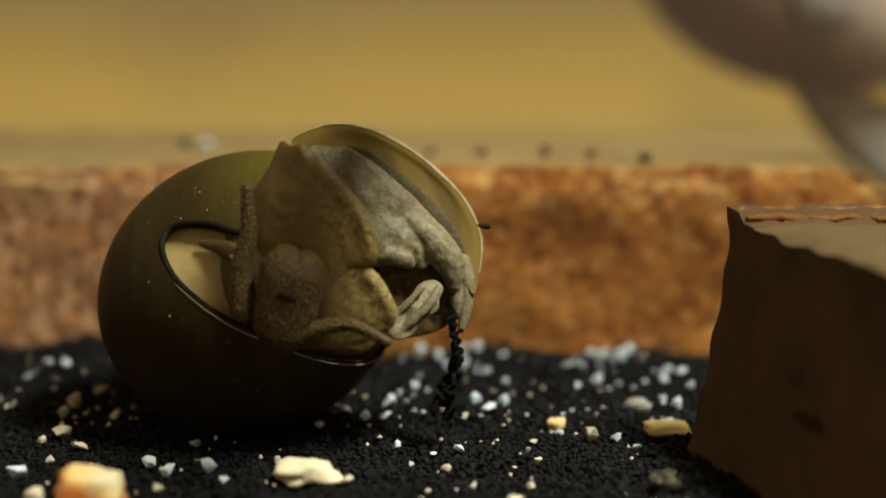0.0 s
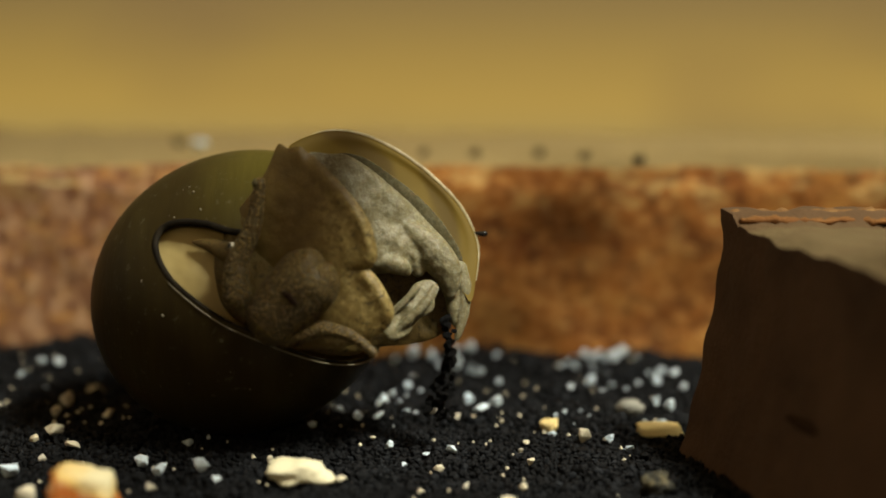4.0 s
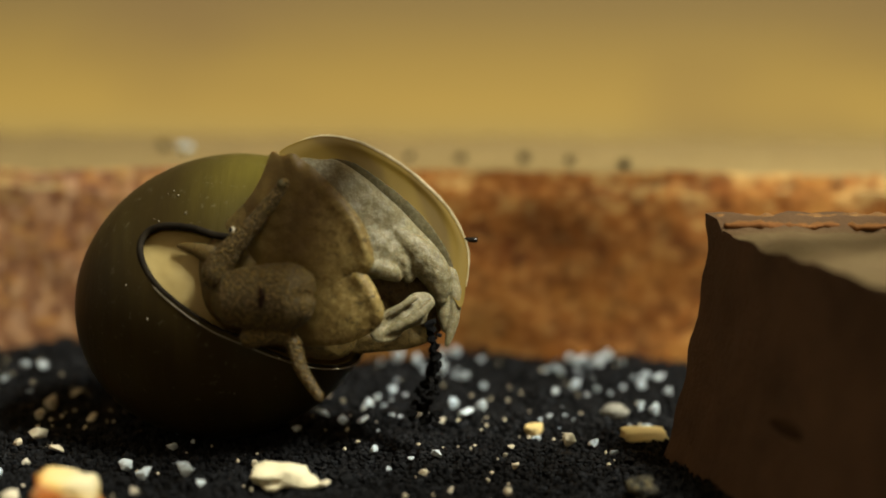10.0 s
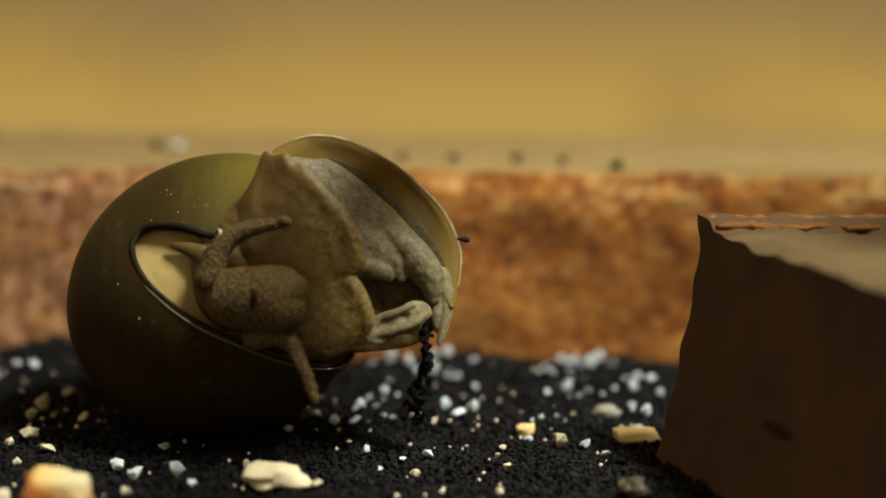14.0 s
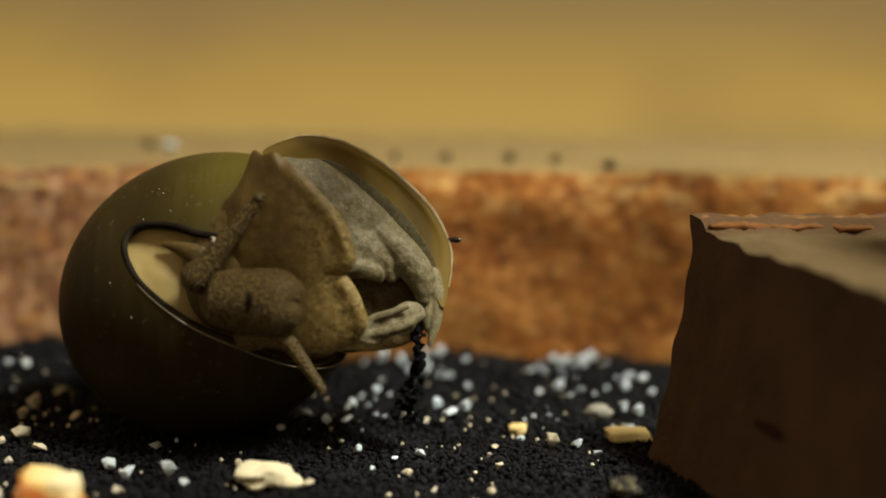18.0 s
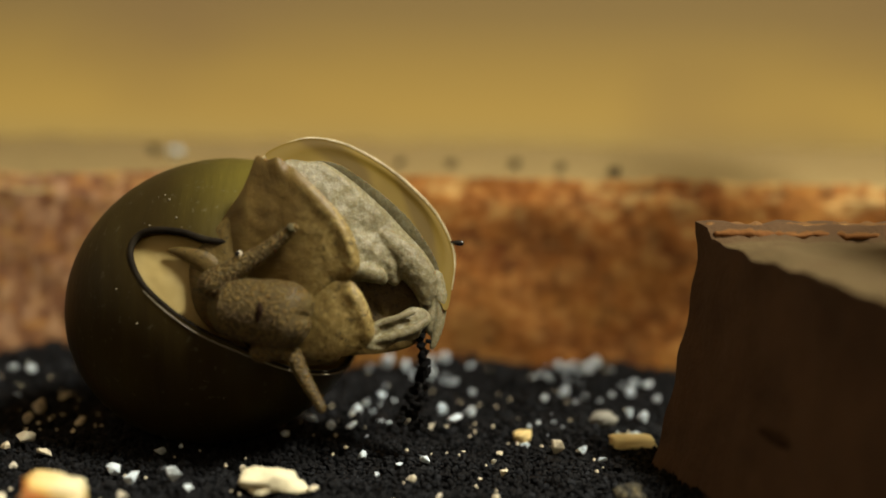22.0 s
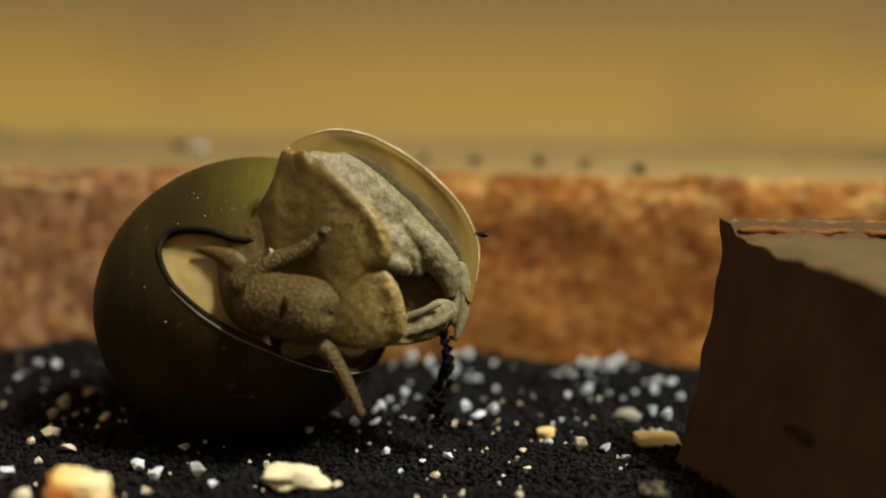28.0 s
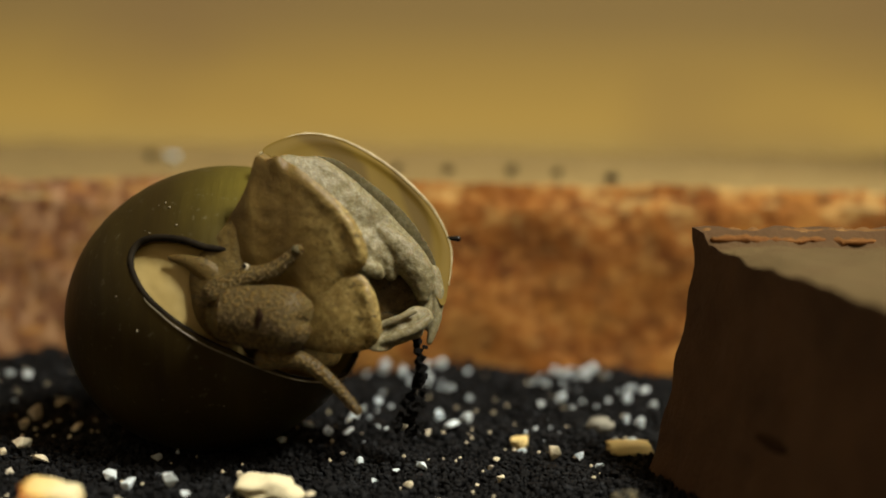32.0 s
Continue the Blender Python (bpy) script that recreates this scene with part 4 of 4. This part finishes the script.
def sand_string():
    """Black grains that hang on slime from the foot down to the bed."""
    root = new("sand_string")
    root.matrix_world = SNAIL.matrix_world.copy()
    rng = random.Random(5)
    meshes = []
    for i in range(5):
        me = mesh_of(chip(40 + i), "grain", False)
        me.materials.append(M_BED)
        meshes.append(me)
    for i in range(76):
        u = (i / 75) ** 0.9
        b = 566 + 186 * u
        spread = 11 - 18 * u if u < 0.35 else 4.7 + 46 * (u - 0.35)
        ob = new("grain", meshes[i % 5])
        ob.parent = root
        s = rng.choice((9, 11, 13, 17, 21)) * U
        ob.matrix_basis = Matrix.LocRotScale(loc(807 - 14 * u + 4 * math.sin(5 * u) + rng.uniform(-spread, spread), b, -150 + 30 * u + rng.uniform(-12, 12)), Euler((rng.uniform(0, 6), rng.uniform(0, 6), 0)), (s, s * 0.8, s))
    tagged(root, "string of black sand grains hanging from the foot", "sand string")


sand_string()

# ---- the fish ----


def fin(name, outline, material, parent, y=0.0, thick=0.00035):
    edge = smooth_line([(x, 0, z) for x, z in outline], 40, True)
    mid = sum(edge, Vector()) / 40
    rows = [[mid + (e - mid) * f + Vector((0, y + s * thick * (1.05 - f), 0)) for e in edge] for f, s in ((0.05, 1), (0.5, 1), (1, 1), (0.5, -1), (0.05, -1))]
    return part(name, rings_mesh(rows), material, parent)


def build_fish(label, material, fins, height, fin_drop, fin_x=0.0, back_fin=0.005, fin_w=1.0, tail=1.0):
    """About 48 mm long, head to +x."""
    root = new("fish")
    tagged(root, label, "fish", "fish of the tank")
    prof = ((-0.021, 0.18), (-0.017, 0.26), (-0.010, 0.52), (-0.002, 0.86), (0.006, 1.0), (0.013, 0.92), (0.018, 0.7), (0.022, 0.42), (0.0242, 0.16))
    rows = []
    for p in smooth_line([(x, r, 0) for x, r in prof], 36):
        h = height * p.y * 0.5
        rows.append([Vector((p.x, math.cos(2 * math.pi * j / 28) * h * 0.62, math.sin(2 * math.pi * j / 28) * h * (1.0 if math.sin(2 * math.pi * j / 28) < 0 else 0.85))) for j in range(28)])
    body = part("body", rings_mesh(rows), material, root)
    for s in (1, -1):
        bm = lumpy(0.0032, 1, 3, 0.0)
        for v in bm.verts:
            v.co = Vector((v.co.x, v.co.y * 0.5, v.co.z)) + Vector((0.0185, s * 0.205 * height, 0.0012))
        part("eye", bm, M_BLACK, root, "black eye")
    fin("tail_fin", [(-0.019 + tail * (x + 0.019), tail * z) for x, z in ((-0.019, 0.001), (-0.026, 0.007), (-0.034, 0.010), (-0.036, 0.0), (-0.034, -0.010), (-0.026, -0.006))], fins, root)
    h = 0.5 * height
    fin("back_fin", ((0.005, 0.8 * h), (0.0, h + 0.5 * back_fin), (-0.007, h + back_fin), (-0.012, h + 0.6 * back_fin), (-0.010, 0.4 * h)), fins, root)
    fin("belly_fin", ((fin_x + 0.003 * fin_w, -0.7 * h), (fin_x + 0.0015 * fin_w, -h - 0.5 * fin_drop), (fin_x - 0.002 * fin_w, -h - fin_drop), (fin_x - 0.0045 * fin_w, -h - 0.6 * fin_drop), (fin_x - 0.006 * fin_w, -0.5 * h)), fins, root)
    for s in (1, -1):
        fin("side_fin", ((0.011, 0.0), (0.004, 0.002), (0.0005, -0.002), (0.004, -0.005)), fins, root, s * 0.31 * height)
    return root


FISH_ORANGE = build_fish("orange fish with a white head and dark belly, swimming", M_FISH_ORANGE, M_FIN_ORANGE, 0.015, 0.002, 0.0, 0.0008, tail=0.55)
FISH_PALE = build_fish("cream and orange fish with a white face, swimming", M_FISH_PALE, M_FIN_PALE, 0.014, 0.002, tail=0.7)
FISH_GREY = build_fish("dark grey round-bellied fish with pale fins", M_FISH_PLUM, M_FIN_VEIL, 0.021, 0.0035, -0.011, 0.005, 3.3)
FISH_DARK = build_fish("dark grey fish with long blue-grey belly fins", M_FISH_GREY, M_FIN_DARK, 0.018, 0.012)

# an extra fish, always out of view, that only blocks the lamp
FISH_SHADE = build_fish("unseen orange fish added to shade the brick and the snail", M_FISH_ORANGE, M_FIN_ORANGE, 0.017, 0.003, 0.0, 0.0025)

# ---- what moves ----
FEELER_UP_ROWS = [
    (0, 432, 545, 428, 480, 440, 410, 437, 335), (3, 434, 532, 429, 472, 453, 402, 458, 327), (6, 419, 501, 433, 466, 468, 401, 497, 323),
    (9, 417, 485, 437, 454, 482, 394, 523, 316), (11, 426, 472, 440, 442, 490, 387, 549, 336), (12, 421, 474, 436, 444, 476, 408, 535, 385),
    (14, 422, 485, 442, 435, 481, 404, 556, 386), (17, 414, 486, 453, 446, 493, 405, 527, 353), (19, 414, 487, 438, 456, 477, 396, 523, 348)]
FEELER_UP_LATE = [
    (21, 433, 495, 463, 465, 512, 435, 561, 399), (23, 436, 480, 476, 460, 525, 424, 572, 383), (25, 436, 482, 476, 452, 530, 421, 578, 390),
    (28, 445, 492, 484, 462, 544, 436, 588, 402), (31, 440, 501, 485, 475, 534, 449, 576, 419), (32, 448, 495, 492, 470, 542, 454, 586, 419)]
FEELER_LOW_ROWS = [
    (0, 500, 600, 560, 582, 620, 575, 685, 605), (3, 509, 597, 569, 579, 629, 581, 681, 611), (6, 544, 590, 584, 600, 614, 630, 642, 664),
    (8, 531, 588, 561, 598, 586, 638, 611, 677), (9, 483, 589, 548, 588, 573, 643, 604, 685), (12, 492, 593, 547, 592, 577, 652, 603, 707),
    (17, 515, 595, 574, 594, 605, 634, 633, 683)]
FEELER_LOW_LATE = [
    (19, 495, 600, 559, 600, 600, 634, 637, 684), (23, 528, 609, 573, 608, 598, 658, 621, 712), (24, 528, 611, 572, 606, 598, 655, 617, 720),
    (28, 536, 606, 586, 605, 622, 649, 656, 719), (31, 537, 609, 596, 608, 647, 647, 690, 702), (32, 534, 609, 599, 613, 654, 652, 697, 699)]


def bend(pieces, rows, length, c0, c1):
    """Key the pieces of a feeler along its line at each time; depth from c0 at the base to what keeps its length."""
    step = length / SEGMENTS
    keyed = [[] for _ in pieces]
    for t, *q in rows:
        flat = smooth_line([(q[i], q[i + 1], 0) for i in range(0, 8, 2)], 60)
        run = [0.0]
        for a, b in zip(flat, flat[1:]):
            run.append(run[-1] + (b - a).length)
        total = run[-1]
        pts = [loc(p.x, p.y, c0 + (c1 - c0) * s / total) for p, s in zip(flat, run)]
        for i in range(SEGMENTS):
            want = total * (i + 0.5) / SEGMENTS
            k = min(range(60), key=lambda j: abs(run[j] - want))
            d = pts[min(k + 3, 59)] - pts[max(k - 3, 0)]
            keyed[i].append((t, Matrix.Translation(pts[k]) @ d.to_track_quat("X", "Z").to_matrix().to_4x4()))
    for piece, r in zip(pieces, keyed):
        walk(piece, r)


def spot(a, b, d):
    """A place d metres ahead of the lens, a across and b down from the start view's corner."""
    k = d * U / 0.25
    return EYE + TILT.to_3x3() @ Vector(((a - 784) * k, d, (441 - b) * k))


def swim(fish, rows):
    """Rows of seconds, a, b, distance, heading, nose up."""
    walk(fish, [(t, pose(*spot(a, b, d), 0, -up, heading)) for t, a, b, d, heading, up in rows])


def shift(key, rows, pivot=(514, 262, -225)):
    """Rows of seconds, a across, b down, degrees of swing about the pivot."""
    p = Matrix.Translation(loc(*pivot))
    walk(PARTS[key], [(t, pose(a * U, 0, -b * U) @ p @ pose(0, 0, 0, 0, -swing, 0) @ p.inverted()) for t, a, b, swing in rows])


def motions():
    bend(FEELER_UP, FEELER_UP_ROWS + FEELER_UP_LATE, 205, -262, -288)
    bend(FEELER_LOW, FEELER_LOW_ROWS + FEELER_LOW_LATE, 195, -270, -296)
    head = []
    for t, a, b, e, f in ((0, 495, 590, 530, 440), (3, 499, 592, 553, 441), (4.2, 480, 570, 590, 470), (5.5, 452, 545, 570, 497), (9, 444, 524, 577, 512),
                          (12, 440, 520, 591, 522), (17, 448, 525, 579, 529), (19, 450, 526, 586, 535), (23, 457, 530, 607, 548), (28, 458, 522, 613, 550),
                          (31, 458, 530, 615, 553), (32, 460, 530, 620, 545)):
        p, q = loc(a, b, -268), loc(e, f, -300)
        x = (q - p).normalized()
        y = Vector((0, 1, 0))
        y = (y - x * y.dot(x)).normalized()
        m = Matrix((x, y, x.cross(y))).transposed().to_4x4()
        head.append((t, Matrix.Translation(p) @ m))
    walk(HEAD, head)
    shift("sole", ((0, -20, -4, -4.2), (3, -18, -2, -4), (6, -1.4, 1.1, -1.4), (12, 2.9, 3, -1.7), (20, -5, 1, -0.9), (25, -2, -4, 1.5), (28, 2.8, -10.5, 3.6), (32, 5, -18, 4.2)), (627, 350, -262))
    shift("lobe", ((0, -16, 0.5, 4), (3, -15, 2, 4), (6, -2.4, -8.5, 6), (12, -1.6, -1, -0.6), (20, 0, 12.5, -2.6), (25, 12, 13, -8), (28, 21, 14, -13), (32, 24, 6, -14)), (699, 521, -260))
    shift("fold", ((0, 0, 0, 0), (3, 2, -1, 0), (6, 6, -5, 0), (9, 7, -4, -8), (12, 6, -4, -24), (20, 10, 0, -26), (24, 14, -2, -24), (28, 18, -5, -22), (32, 22, -8, -22)), (706, 582, -196))
    for key in ("plate", "back", "inner"):
        shift(key, ((0, 0, 0, 0), (3, 3, 7, 0), (6, 10, 17, 0), (12, 14, 13, 0), (18, 11, 15, 0), (22, 7, 9, 0), (28, 8, 0, 0), (32, 7, -9, 0)))
    for key in ("shell", "mantle", "siphon", "collar"):  # the shell rocks a little at the end
        shift(key, ((0, 0, 0, 0), (21, 0, 0, 0), (24, 6, 2, 0), (28, 8, 4, 0), (32, 7, 3, 0)))
    # between visible passes the fish park out of view to shade snail and bricks
    swim(FISH_ORANGE, ((0, -1500, 900, 0.115, 22, 10), (1.5, -1000, 760, 0.115, 22, 12), (1.7, -500, 640, 0.115, 22, 14), (1.8, -200, 570, 0.115, 22, 15), (1.9, 160, 440, 0.115, 22, 13), (2.0, 430, 300, 0.115, 22, 10),
                       (2.1, 650, 200, 0.115, 22, 10), (2.2, 840, 90, 0.115, 22, 20), (2.3, 1090, -140, 0.115, 22, 26), (2.5, 1350, -600, 0.12, 40, 28), (2.8, 1470, -420, 0.2, 30, 10), (3.1, 1480, -372, 0.256, 10, 0), (3.6, 1470, -375, 0.256, 10, 0), (4.3, 1300, -540, 0.22, 60, 0), (5.0, 1174, -600, 0.195, 90, 0), (10.3, 1174, -600, 0.195, 90, 0),
                       (11.0, 1330, -480, 0.23, 50, 0), (11.6, 1450, -375, 0.256, 10, 0), (12.1, 1510, -365, 0.256, 0, 0), (12.6, 1620, -365, 0.256, 0, 0), (13.4, 1740, -400, 0.256, 0, 0), (15.5, 1950, -440, 0.256, 0, 0), (18.2, 1740, -400, 0.256, 170, 0), (18.8, 1650, -375, 0.256, 180, 0), (19.5, 1650, -375, 0.256, 180, 0), (20.4, 1760, -450, 0.256, 160, 0), (21.6, 1900, -900, 0.25, 100, 0), (24, 2200, -1000, 0.26, 60, 0), (32, 2400, -1000, 0.26, 20, 0)))
    swim(FISH_SHADE, ((0, 1900, -600, 0.26, 10, 0), (7.0, 1700, -420, 0.256, 0, 0), (8.0, 1385, -362, 0.256, 0, 0), (10.0, 1385, -362, 0.256, 0, 0), (10.6, 1380, -500, 0.225, 40, 0), (11.3, 1330, -640, 0.206, 90, 0), (14.6, 1330, -640, 0.206, 90, 0), (16.4, 1500, -980, 0.205, 90, 0), (17.6, 1500, -980, 0.205, 90, 0), (18.4, 1330, -640, 0.206, 90, 0), (20.6, 1330, -640, 0.206, 90, 0), (22, 2000, -1000, 0.22, 60, 0), (32, 2400, -1300, 0.26, 0, 0)))
    swim(FISH_PALE, ((0, 2900, -200, 0.13, 205, 0), (6.0, 2600, 0, 0.13, 205, 0), (6.2, 1950, 60, 0.13, 205, 0), (6.3, 1600, 100, 0.13, 205, 0), (6.4, 1390, 120, 0.13, 205, 0), (6.5, 1100, 130, 0.13, 205, 4), (6.6, 950, 110, 0.13, 218, 6), (6.7, 850, 95, 0.13, 262, 8),
                     (6.8, 850, 115, 0.13, 318, 8), (6.9, 930, 60, 0.13, 345, 8), (7.0, 1180, -250, 0.13, 362, 12), (7.1, 1400, -480, 0.135, 368, 16), (7.4, 1500, -800, 0.15, 400, 16), (8.2, 1090, -500, 0.195, 450, 0), (10.3, 1090, -500, 0.195, 90, 0), (11.3, 1215, -590, 0.2, 90, 0), (14.6, 1215, -590, 0.2, 90, 0), (16.4, 1255, -950, 0.2, 90, 0), (17.6, 1255, -950, 0.2, 90, 0), (18.4, 1215, -590, 0.2, 90, 0), (20.6, 1215, -590, 0.2, 90, 0), (21.5, 900, -1100, 0.18, 150, 0), (23, 700, -1500, 0.16, 180, 0), (32, -400, -1500, 0.14, 180, 0)))
    swim(FISH_GREY, ((0, 1455, -10, 0.155, 203, 24), (0.4, 1590, 0, 0.155, 203, 20), (0.8, 1690, 0, 0.165, 203, 15), (1.2, 1800, 0, 0.175, 203, 10), (2.0, 2300, -100, 0.19, 203, 0), (4.8, 1900, -100, 0.19, 203, 10), (5.5, 1430, 0, 0.165, 203, 22), (5.8, 1410, 15, 0.165, 203, 22),
                     (6.0, 1420, 5, 0.165, 203, 22), (6.3, 1650, 0, 0.19, 203, 15), (6.8, 2000, -150, 0.19, 203, 0), (7.1, 1640, -120, 0.19, 203, 0), (7.3, 1490, -130, 0.19, 203, 0), (7.5, 1550, -170, 0.19, 203, 0), (7.9, 1700, -330, 0.19, 203, 0), (8.2, 1800, -320, 0.19, 203, 0), (9.8, 1650, -320, 0.19, 203, 10), (10.4, 1540, -60, 0.19, 203, 20),
                     (10.7, 1590, -20, 0.19, 203, 22), (11.0, 1630, 0, 0.19, 203, 22), (11.4, 1850, -20, 0.21, 203, 15), (12, 2050, -120, 0.22, 203, 0), (15, 2300, -360, 0.19, 170, 0), (16.5, 2180, -386, 0.18, 100, 0), (25.3, 2180, -386, 0.18, 100, 0), (27, 2900, -600, 0.2, 160, 0), (32, 3400, -800, 0.2, 180, 0)))
    swim(FISH_DARK, ((0, 1150, -620, 0.195, 90, 0), (2.4, 1150, -660, 0.195, 90, 0), (3.3, 1150, -690, 0.195, 90, 0), (4.9, 1090, -490, 0.195, 90, 0), (7.2, 1090, -490, 0.195, 90, 0), (7.9, 700, -640, 0.19, 130, 0), (8.4, 200, -700, 0.17, 60, 0), (8.9, -300, -640, 0.16, 10, 0), (9.5, -70, -300, 0.16, 0, -10), (9.9, -200, -600, 0.16, 0, 0), (11.8, 330, -560, 0.16, 0, 0), (12.4, 500, -264, 0.16, 0, 0), (12.7, 600, -259, 0.16, 0, 0), (13.0, 715, -239, 0.16, 0, 0), (13.3, 850, -254, 0.16, 0, 0),
                     (13.6, 920, -330, 0.16, 0, 0), (14.2, 1100, -640, 0.16, 0, 0), (15.3, 1800, -700, 0.17, 0, 0), (16.6, 2440, -400, 0.18, 80, 0), (25.3, 2440, -400, 0.18, 80, 0), (27, 2900, -1000, 0.18, 20, 0), (32, 3400, -1500, 0.16, 0, 0)))


motions()
